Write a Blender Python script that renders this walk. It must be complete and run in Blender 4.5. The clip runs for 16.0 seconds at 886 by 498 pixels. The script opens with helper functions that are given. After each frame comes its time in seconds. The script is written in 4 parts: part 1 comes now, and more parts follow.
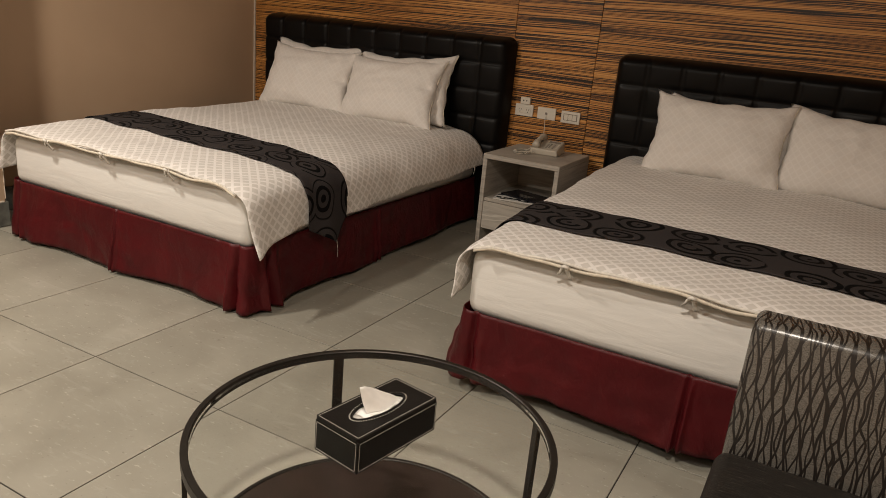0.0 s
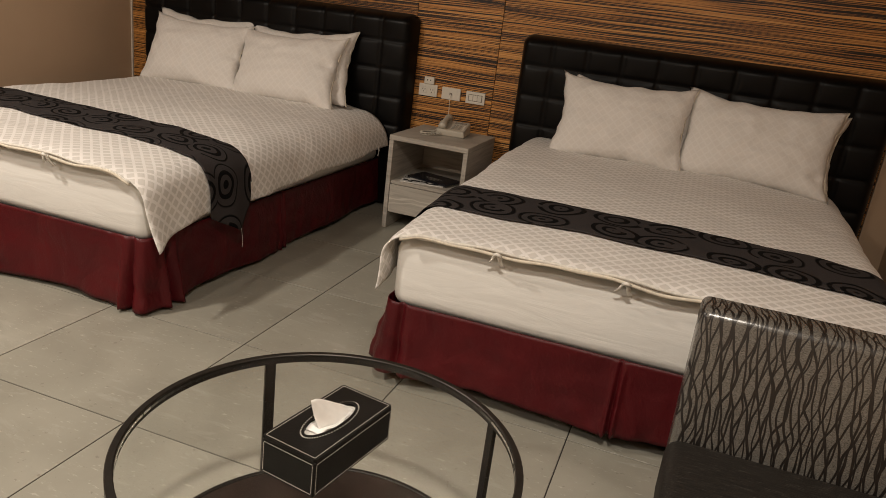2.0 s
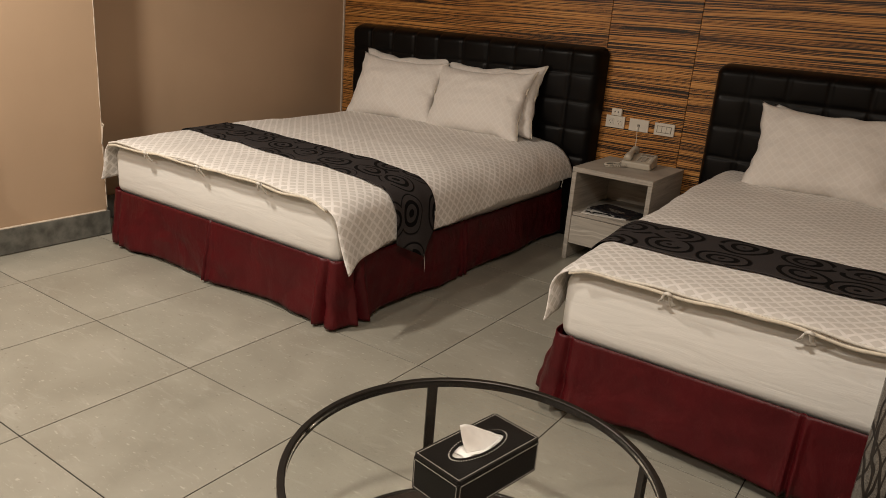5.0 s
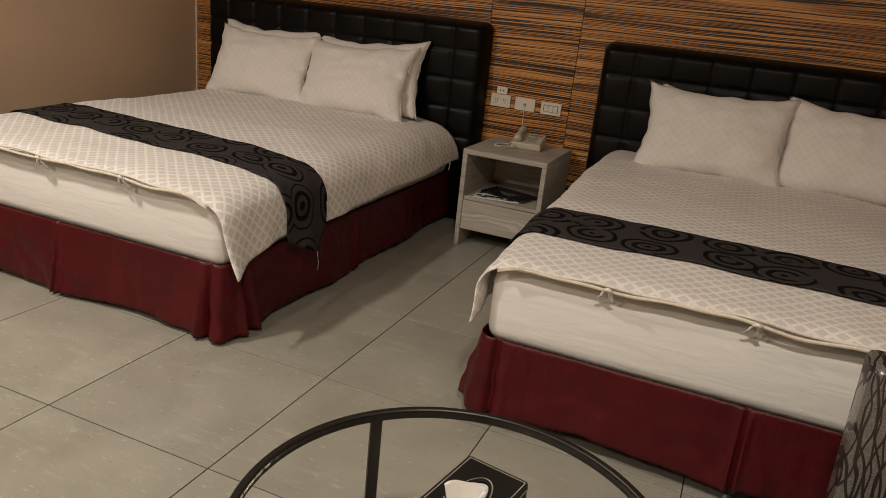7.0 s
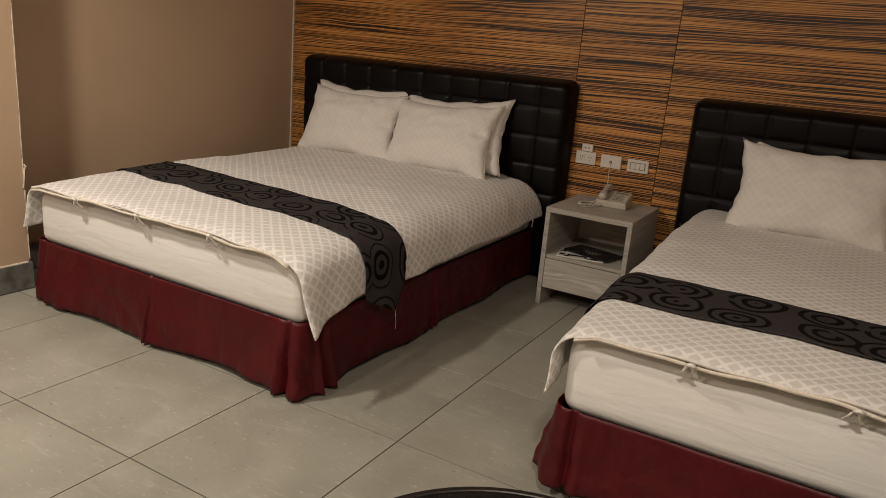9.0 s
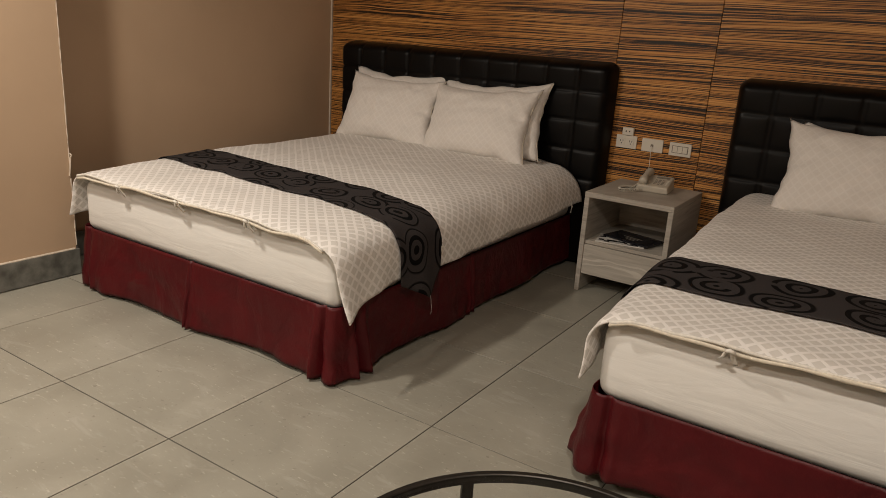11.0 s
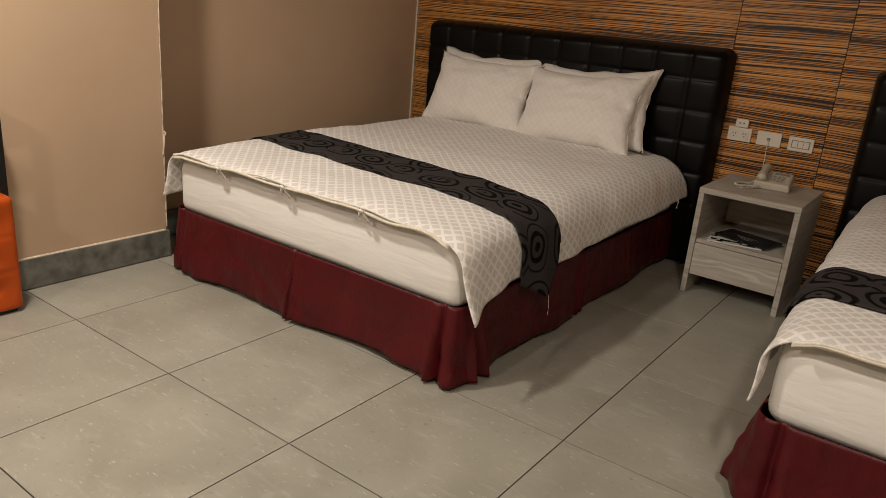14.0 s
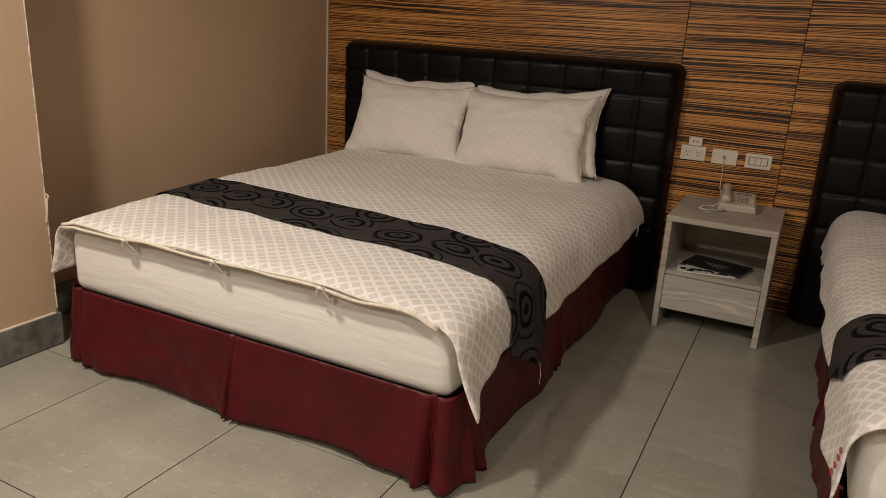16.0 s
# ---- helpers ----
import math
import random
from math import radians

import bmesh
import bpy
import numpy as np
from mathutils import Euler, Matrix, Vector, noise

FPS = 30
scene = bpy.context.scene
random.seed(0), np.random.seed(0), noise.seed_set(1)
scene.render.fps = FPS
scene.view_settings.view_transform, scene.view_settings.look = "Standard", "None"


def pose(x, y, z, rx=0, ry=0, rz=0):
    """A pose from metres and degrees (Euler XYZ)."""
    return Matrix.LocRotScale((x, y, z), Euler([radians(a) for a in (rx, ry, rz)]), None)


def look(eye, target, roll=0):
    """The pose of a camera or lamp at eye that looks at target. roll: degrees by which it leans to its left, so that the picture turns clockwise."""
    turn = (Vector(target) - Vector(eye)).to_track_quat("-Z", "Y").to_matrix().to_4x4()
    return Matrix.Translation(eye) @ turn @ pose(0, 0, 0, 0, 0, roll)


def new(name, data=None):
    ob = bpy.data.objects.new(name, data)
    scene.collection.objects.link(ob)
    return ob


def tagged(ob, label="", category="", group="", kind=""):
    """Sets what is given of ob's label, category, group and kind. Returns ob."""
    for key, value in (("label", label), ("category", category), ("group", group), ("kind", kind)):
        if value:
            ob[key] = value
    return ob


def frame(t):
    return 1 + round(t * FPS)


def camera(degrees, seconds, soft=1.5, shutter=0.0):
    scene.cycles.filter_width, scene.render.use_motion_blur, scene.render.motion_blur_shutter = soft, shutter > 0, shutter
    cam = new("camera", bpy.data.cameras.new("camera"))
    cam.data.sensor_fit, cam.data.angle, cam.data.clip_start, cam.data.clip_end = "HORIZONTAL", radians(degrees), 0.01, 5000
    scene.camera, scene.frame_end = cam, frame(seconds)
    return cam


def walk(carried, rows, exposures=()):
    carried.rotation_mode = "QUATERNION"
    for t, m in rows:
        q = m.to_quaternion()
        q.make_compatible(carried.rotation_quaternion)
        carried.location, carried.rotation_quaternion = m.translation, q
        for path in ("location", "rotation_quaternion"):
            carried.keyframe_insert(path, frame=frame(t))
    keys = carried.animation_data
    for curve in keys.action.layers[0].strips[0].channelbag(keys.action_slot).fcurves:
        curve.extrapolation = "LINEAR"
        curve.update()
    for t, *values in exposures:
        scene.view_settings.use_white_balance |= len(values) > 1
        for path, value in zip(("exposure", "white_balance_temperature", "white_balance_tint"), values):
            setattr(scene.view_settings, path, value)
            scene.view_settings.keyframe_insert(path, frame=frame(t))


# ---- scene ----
cam = camera(62.4, 16.0, soft=0.7)
PATH = [
    (0, (-0.033, -0.002, 1.284), (-0.914, 1.685, 0.669), 5.3),
    (0.5, (-0.134, 0.017, 1.279), (-0.889, 1.761, 0.657), 5.6),
    (1, (-0.159, 0.041, 1.267), (-0.767, 1.839, 0.637), 6.3),
    (1.5, (-0.171, 0.058, 1.266), (-0.689, 1.884, 0.635), 7.1),
    (2, (-0.21, 0.046, 1.265), (-0.791, 1.851, 0.628), 7.1),
    (2.5, (-0.221, 0.018, 1.274), (-0.983, 1.757, 0.647), 6.4),
    (3, (-0.202, 0.014, 1.279), (-1.138, 1.669, 0.659), 5.9),
    (3.2, (-0.189, 0.021, 1.289), (-1.176, 1.642, 0.658), 5.6),
    (5.3, (-0.102, 0.038, 1.309), (-1.159, 1.618, 0.69), 4.5),
    (5.5, (-0.089, 0.071, 1.295), (-1.083, 1.693, 0.677), 4.4),
    (6, (-0.149, 0.136, 1.266), (-0.974, 1.843, 0.631), 4.8),
    (6.5, (-0.319, 0.163, 1.279), (-1.032, 1.914, 0.625), 5.5),
    (7, (-0.441, 0.167, 1.275), (-1.132, 1.929, 0.63), 6.1),
    (7.5, (-0.479, 0.158, 1.285), (-1.189, 1.926, 0.678), 6.2),
    (8, (-0.476, 0.162, 1.295), (-1.234, 1.922, 0.724), 5.9),
    (8.5, (-0.451, 0.195, 1.296), (-1.302, 1.921, 0.751), 5.6),
    (9, (-0.425, 0.226, 1.318), (-1.36, 1.908, 0.776), 4.9),
    (9.5, (-0.407, 0.255, 1.31), (-1.391, 1.903, 0.749), 4.1),
    (10, (-0.404, 0.253, 1.307), (-1.419, 1.876, 0.731), 3.8),
    (10.2, (-0.403, 0.255, 1.31), (-1.433, 1.87, 0.733), 3.8),
    (12.3, (-0.408, 0.256, 1.281), (-1.413, 1.88, 0.688), 4.3),
    (12.5, (-0.403, 0.28, 1.308), (-1.385, 1.914, 0.701), 4.5),
    (13, (-0.446, 0.316, 1.273), (-1.39, 1.975, 0.676), 4.7),
    (13.5, (-0.624, 0.289, 1.278), (-1.604, 1.924, 0.672), 4.9),
    (14, (-0.787, 0.23, 1.27), (-1.878, 1.781, 0.636), 5.0),
    (14.5, (-0.884, 0.238, 1.266), (-2.094, 1.692, 0.617), 4.1),
    (15, (-1.013, 0.338, 1.295), (-2.213, 1.792, 0.628), 3.7),
    (15.5, (-1.131, 0.411, 1.282), (-2.201, 1.977, 0.65), 3.6),
    (16, (-1.279, 0.478, 1.304), (-2.124, 2.191, 0.711), 3.3),
]
walk(cam, [(t, look(eye, target, roll)) for t, eye, target, roll in PATH],
     [(0, 0.08), (3.2, 0.15), (5.3, 0.05), (6, 0.0), (9, -0.04), (12.5, -0.03), (13.5, -0.04), (14.5, 0.05), (16, -0.03)])

# ---- light ----
world = bpy.data.worlds.new("world")
scene.world = world
world.use_nodes = True
world.node_tree.nodes["Background"].inputs[0].default_value = (0.9, 0.8, 0.7, 1)
world.node_tree.nodes["Background"].inputs[1].default_value = 0.01
scene.view_settings.exposure = 0.0


def ceiling_lamp(x, y, power, size):
    lamp = bpy.data.lights.new("ceiling_lamp", "AREA")
    lamp.shape, lamp.size, lamp.energy, lamp.color = "DISK", size, power, (1.0, 0.89, 0.765)
    new("ceiling_lamp", lamp).matrix_world = pose(x, y, 2.58)


ceiling_lamp(-3.1, 1.0, 53, 0.2)
ceiling_lamp(-0.35, 0.3, 42, 0.2)
ceiling_lamp(-2.5, -1.1, 42, 0.2)


# ---- materials ----
class Nodes:
    """A principled material and short ways to wire it."""

    def __init__(self, name, rough=0.5, metal=0.0, colour=(0.5, 0.5, 0.5)):
        self.mat = bpy.data.materials.new(name)
        self.mat.use_nodes = True
        self.tree = self.mat.node_tree
        self.bsdf = self.tree.nodes["Principled BSDF"]
        self.bsdf.inputs["Roughness"].default_value = rough
        self.bsdf.inputs["Metallic"].default_value = metal
        self.bsdf.inputs["Base Color"].default_value = (*colour, 1)

    def add(self, kind, **inputs):
        n = self.tree.nodes.new(kind)
        for k, v in inputs.items():
            key = k.replace("_", " ")
            if isinstance(v, bpy.types.NodeSocket):
                self.tree.links.new(v, n.inputs[key])
            else:
                n.inputs[key].default_value = v
        return n

    def coords(self, kind="Object", scale=(1, 1, 1), shift=False):
        c = self.tree.nodes.new("ShaderNodeTexCoord").outputs[kind]
        m = self.add("ShaderNodeMapping", Vector=c, Scale=scale)
        if shift:
            info = self.tree.nodes.new("ShaderNodeObjectInfo")
            mul = self.math("MULTIPLY", info.outputs["Random"], 37.0)
            self.tree.links.new(mul, m.inputs["Location"])
        return m.outputs[0]

    def noise(self, vec, scale=5.0, detail=3.0, rough=0.5, distortion=0.0):
        return self.add("ShaderNodeTexNoise", Vector=vec, Scale=scale, Detail=detail, Roughness=rough, Distortion=distortion).outputs["Fac"]

    def math(self, op, a, b=0.0, c=0.0):
        n = self.tree.nodes.new("ShaderNodeMath")
        n.operation = op
        for i, v in enumerate((a, b, c)):
            if isinstance(v, bpy.types.NodeSocket):
                self.tree.links.new(v, n.inputs[i])
            else:
                n.inputs[i].default_value = v
        return n.outputs[0]

    def ramp(self, fac, *stops):
        n = self.tree.nodes.new("ShaderNodeValToRGB")
        self.tree.links.new(fac, n.inputs[0])
        e = n.color_ramp.elements
        while len(e) < len(stops):
            e.new(0.5)
        for el, (p, c) in zip(e, stops):
            el.position = p
            el.color = (*c, 1) if len(c) == 3 else c
        return n.outputs[0]

    def mix(self, fac, a, b, blend="MIX"):
        n = self.tree.nodes.new("ShaderNodeMix")
        n.data_type, n.blend_type = "RGBA", blend
        for i, v in ((0, fac), (6, a), (7, b)):
            if isinstance(v, bpy.types.NodeSocket):
                self.tree.links.new(v, n.inputs[i])
            else:
                n.inputs[i].default_value = v if i == 0 else (*v, 1)
        return n.outputs[2]

    def colour(self, socket):
        self.tree.links.new(socket, self.bsdf.inputs["Base Color"])
        return self

    def rough(self, socket):
        self.tree.links.new(socket, self.bsdf.inputs["Roughness"])
        return self

    def bump(self, height, strength=0.3, distance=0.002):
        b = self.add("ShaderNodeBump", Height=height, Strength=strength, Distance=distance)
        self.tree.links.new(b.outputs[0], self.bsdf.inputs["Normal"])
        return self


def plain(name, colour, rough=0.5, metal=0.0, grain=30.0, vary=0.12, bump=0.1):
    n = Nodes(name, rough, metal)
    f = n.noise(n.coords(), grain, 4.0)
    lo = tuple(c * (1 - vary) for c in colour)
    hi = tuple(min(1, c * (1 + vary)) for c in colour)
    n.colour(n.ramp(f, (0.3, lo), (0.7, hi)))
    if bump:
        n.bump(f, bump, 0.001)
    return n.mat


def wallpaper(name, colour):
    n = Nodes(name, 0.75)
    v = n.coords()
    big = n.noise(v, 1.3, 4.0)
    fine = n.noise(v, 240.0, 2.0)
    c = n.ramp(big, (0.3, tuple(k * 0.93 for k in colour)), (0.7, tuple(k * 1.05 for k in colour)))
    spots = n.ramp(n.noise(n.coords(scale=(1, 1, 2.5)), 9.0, 6.0, 0.7), (0.68, (0, 0, 0)), (0.78, (1, 1, 1)))
    c = n.mix(n.math("MULTIPLY", spots, 0.10), c, tuple(k * 0.6 for k in colour))
    n.colour(c).bump(fine, 0.25, 0.001)
    return n.mat


def zebra_wood():
    n = Nodes("zebra_wood", 0.42)
    warp = n.noise(n.coords(scale=(0.9, 1, 3.0), shift=True), 1.2, 2.0)
    base = n.coords(scale=(0.9, 1, 210.0), shift=True)
    add = n.add("ShaderNodeVectorMath")
    comb = n.add("ShaderNodeCombineXYZ", Z=n.math("MULTIPLY", warp, 9.0))
    n.tree.links.new(base, add.inputs[0])
    n.tree.links.new(comb.outputs[0], add.inputs[1])
    s = n.noise(add.outputs[0], 1.0, 3.0, 0.6, 0.15)
    band = n.noise(n.coords(scale=(0.5, 1, 24.0), shift=True), 1.0, 2.0)
    s = n.math("ADD", s, n.math("MULTIPLY", n.math("SUBTRACT", band, 0.5), 0.16))
    c = n.ramp(s, (0.43, (0.008, 0.004, 0.002)), (0.463, (0.035, 0.013, 0.005)), (0.488, (0.36, 0.145, 0.035)), (0.57, (0.68, 0.31, 0.075)), (0.69, (0.82, 0.46, 0.155)))
    fine = n.noise(n.coords(scale=(3, 1, 300.0)), 1.0, 2.0)
    c = n.mix(0.25, c, n.ramp(fine, (0.3, (0.3, 0.3, 0.3)), (0.7, (1, 1, 1))), "MULTIPLY")
    n.colour(c).bump(s, 0.25, 0.0015)
    return n.mat


def grey_oak():
    n = Nodes("grey_oak", 0.5)
    s = n.noise(n.coords(scale=(2.2, 2.2, 40.0), shift=True), 1.0, 5.0, 0.6, 0.8)
    fine = n.noise(n.coords(scale=(8, 8, 220.0)), 1.0, 2.0)
    c = n.ramp(s, (0.3, (0.31, 0.28, 0.24)), (0.5, (0.45, 0.415, 0.365)), (0.72, (0.54, 0.50, 0.44)))
    c = n.mix(0.2, c, n.ramp(fine, (0.35, (0.45, 0.42, 0.38)), (0.65, (1, 1, 1))), "MULTIPLY")
    n.colour(c).bump(s, 0.15, 0.001)
    return n.mat


def cathedral_oak():
    """Limed oak with a band of arched grain."""
    n = Nodes("limed_oak", 0.5)
    v = n.coords(scale=(1, 1, 3.2))
    bend = n.noise(n.coords(scale=(3.5, 3.5, 9)), 1.0, 2.0)
    sep = n.add("ShaderNodeSeparateXYZ", Vector=v)
    rings = n.math("SINE", n.math("ADD", n.math("MULTIPLY", sep.outputs[2], 55.0), n.math("MULTIPLY", bend, 26.0)))
    streak = n.noise(n.coords(scale=(3, 3, 60)), 1.0, 4.0, 0.6)
    c = n.ramp(streak, (0.3, (0.36, 0.33, 0.285)), (0.7, (0.54, 0.50, 0.44)))
    band = n.ramp(n.math("ABSOLUTE", n.math("SUBTRACT", sep.outputs[2], 0.56)), (0.05, (0.6, 0.6, 0.6)), (0.14, (0, 0, 0)))
    pale = n.math("MULTIPLY", n.ramp(rings, (0.3, (0, 0, 0)), (0.7, (1, 1, 1))), band)
    n.colour(n.mix(pale, c, (0.68, 0.64, 0.57)))
    n.bump(n.math("ADD", streak, pale), 0.15, 0.001)
    return n.mat


def floor_tile_mat():
    n = Nodes("stone_tile", 0.36)
    v = n.coords("Object", shift=True)
    cloud = n.noise(v, 3.0, 6.0, 0.6, 0.6)
    c = n.ramp(cloud, (0.25, (0.268, 0.254, 0.210)), (0.55, (0.326, 0.311, 0.260)), (0.8, (0.378, 0.358, 0.302)))
    streak = n.noise(n.coords("Object", scale=(1.2, 4.5, 1), shift=True), 4.0, 7.0, 0.7, 1.0)
    c = n.mix(n.ramp(streak, (0.57, (0, 0, 0)), (0.68, (0.38, 0.38, 0.38))), c, (0.45, 0.43, 0.385))
    speck = n.noise(v, 60.0, 2.0, 0.5)
    c = n.mix(n.ramp(speck, (0.69, (0, 0, 0)), (0.74, (0.6, 0.6, 0.6))), c, (0.20, 0.18, 0.15))
    light = n.noise(n.coords("Object", scale=(1, 2.8, 1), shift=True), 32.0, 4.0, 0.65)
    c = n.mix(n.ramp(light, (0.62, (0, 0, 0)), (0.70, (0.42, 0.42, 0.42))), c, (0.66, 0.63, 0.56))
    info = n.tree.nodes.new("ShaderNodeObjectInfo").outputs["Random"]
    c = n.mix(0.10, c, n.ramp(info, (0.0, (0.55, 0.55, 0.55)), (1.0, (1.0, 1.0, 1.0))), "MULTIPLY")
    n.colour(c)
    n.rough(n.ramp(cloud, (0.3, (0.30, 0.30, 0.30)), (0.7, (0.44, 0.44, 0.44))))
    n.bump(streak, 0.06, 0.001)
    return n.mat


def leather(name, colour, rough, scale=160.0):
    n = Nodes(name, rough)
    v = n.coords()
    grain = n.add("ShaderNodeTexVoronoi", Vector=v, Scale=scale).outputs["Distance"]
    big = n.noise(v, 5.0, 3.0)
    n.colour(n.ramp(big, (0.3, tuple(k * 0.8 for k in colour)), (0.7, tuple(min(1, k * 1.15) for k in colour))))
    n.rough(n.ramp(big, (0.3, (rough * 0.85,) * 3), (0.7, (rough * 1.2,) * 3)))
    n.bump(grain, 0.12, 0.001)
    n.bsdf.inputs["Specular IOR Level"].default_value = 0.18
    return n.mat


def duvet_cloth():
    """Off-white jacquard: a diagonal lattice of matt figures on a slightly lighter sateen."""
    n = Nodes("jacquard_cotton", 0.8)
    uv = n.coords("UV")
    sep = n.add("ShaderNodeSeparateXYZ", Vector=uv)
    a = n.math("ADD", sep.outputs[0], sep.outputs[1])
    b = n.math("SUBTRACT", sep.outputs[0], sep.outputs[1])
    k = math.pi / 0.050
    sa = n.math("ABSOLUTE", n.math("SINE", n.math("MULTIPLY", a, k)))
    sb = n.math("ABSOLUTE", n.math("SINE", n.math("MULTIPLY", b, k)))
    prod = n.math("MINIMUM", sa, sb)
    f = n.ramp(prod, (0.38, (0, 0, 0)), (0.52, (1, 1, 1)))
    c = n.mix(f, (0.86, 0.83, 0.80), (0.675, 0.645, 0.605))
    soft = n.noise(n.coords(), 3.5, 4.0)
    c = n.mix(0.2, c, n.ramp(soft, (0.3, (0.75, 0.75, 0.75)), (0.7, (1, 1, 1))), "MULTIPLY")
    crease = n.noise(n.coords("UV", scale=(1, 1.6, 1)), 7.0, 5.0, 0.6, 0.6)
    n.colour(c)
    n.bump(n.math("ADD", crease, n.math("MULTIPLY", f, 0.05)), 0.45, 0.012)
    n.bsdf.inputs["Sheen Weight"].default_value = 0.15
    return n.mat


def pillow_cloth():
    n = Nodes("pillow_cotton", 0.8)
    uv = n.coords("UV")
    sep = n.add("ShaderNodeSeparateXYZ", Vector=uv)
    a = n.math("ADD", sep.outputs[0], sep.outputs[1])
    b = n.math("SUBTRACT", sep.outputs[0], sep.outputs[1])
    k = math.pi / 0.044
    prod = n.math("MINIMUM", n.math("ABSOLUTE", n.math("SINE", n.math("MULTIPLY", a, k))), n.math("ABSOLUTE", n.math("SINE", n.math("MULTIPLY", b, k))))
    f = n.ramp(prod, (0.30, (0, 0, 0)), (0.45, (1, 1, 1)))
    n.colour(n.mix(f, (0.83, 0.80, 0.765), (0.797, 0.764, 0.726)))
    n.bump(n.noise(n.coords("UV"), 11.0, 5.0, 0.6, 0.8), 0.5, 0.012)
    n.bsdf.inputs["Sheen Weight"].default_value = 0.15
    return n.mat


def sheet_cloth():
    n = Nodes("white_sheet", 0.8)
    v = n.coords(scale=(1.0, 1, 6.0))
    f = n.noise(v, 3.0, 4.0, 0.55, 0.8)
    fine = n.noise(n.coords(), 500.0, 1.0)
    n.colour(n.ramp(f, (0.3, (0.74, 0.73, 0.70)), (0.7, (0.80, 0.79, 0.76))))
    n.bump(n.math("ADD", f, n.math("MULTIPLY", fine, 0.03)), 0.35, 0.010)
    return n.mat


def runner_cloth():
    """Charcoal cloth with raised black uneven concentric ovals."""
    n = Nodes("runner_cloth", 0.9)
    n.bsdf.inputs["Specular IOR Level"].default_value = 0.12
    uv = n.coords("UV", scale=(1.0, 1.25, 1.0))
    warp = n.add("ShaderNodeTexNoise", Vector=uv, Scale=6.0, Detail=1.0).outputs["Color"]
    add = n.add("ShaderNodeVectorMath")
    sc = n.add("ShaderNodeVectorMath")
    sc.operation = "SCALE"
    n.tree.links.new(warp, sc.inputs[0])
    sc.inputs["Scale"].default_value = 0.035
    n.tree.links.new(uv, add.inputs[0])
    n.tree.links.new(sc.outputs[0], add.inputs[1])
    vor = n.add("ShaderNodeTexVoronoi", Vector=add.outputs[0], Scale=5.0, Randomness=0.45)
    vor.voronoi_dimensions = "2D"
    d = vor.outputs["Distance"]
    sep = n.add("ShaderNodeSeparateColor", Color=vor.outputs["Color"])
    wave = n.math("SINE", n.math("ADD", n.math("MULTIPLY", d, 30.0), n.math("MULTIPLY", sep.outputs[0], 2.5)))
    gap = n.noise(uv, 9.0, 1.0)
    lines = n.math("MULTIPLY", n.ramp(wave, (0.10, (0, 0, 0)), (0.25, (1, 1, 1))), n.ramp(gap, (0.36, (0, 0, 0)), (0.39, (1, 1, 1))))
    lines = n.math("MULTIPLY", lines, n.ramp(d, (0.44, (1, 1, 1)), (0.47, (0, 0, 0))))
    weave = n.noise(n.coords("UV", scale=(1, 3, 1)), 300.0, 2.0)
    ground = n.ramp(weave, (0.3, (0.030, 0.026, 0.026)), (0.7, (0.052, 0.046, 0.046)))
    n.colour(n.mix(lines, ground, (0.003, 0.0028, 0.0028)))
    n.bump(n.math("ADD", lines, n.math("MULTIPLY", weave, 0.15)), 0.5, 0.003)
    return n.mat


def skirt_cloth():
    n = Nodes("burgundy_satin", 0.42)
    n.bsdf.inputs["Specular IOR Level"].default_value = 0.26
    f = n.noise(n.coords(scale=(1, 1, 0.8)), 5.0, 3.0, 0.5, 0.8)
    fine = n.noise(n.coords(scale=(1, 1, 0.2)), 400.0, 1.0)
    n.colour(n.ramp(f, (0.3, (0.058, 0.0038, 0.0060)), (0.7, (0.086, 0.0055, 0.0080))))
    crease = n.noise(n.coords(scale=(1, 1, 0.7), shift=True), 13.0, 3.0, 0.55, 1.2)
    n.bump(n.math("ADD", n.math("ADD", f, n.math("MULTIPLY", crease, 0.12)), n.math("MULTIPLY", fine, 0.04)), 0.75, 0.028)
    return n.mat


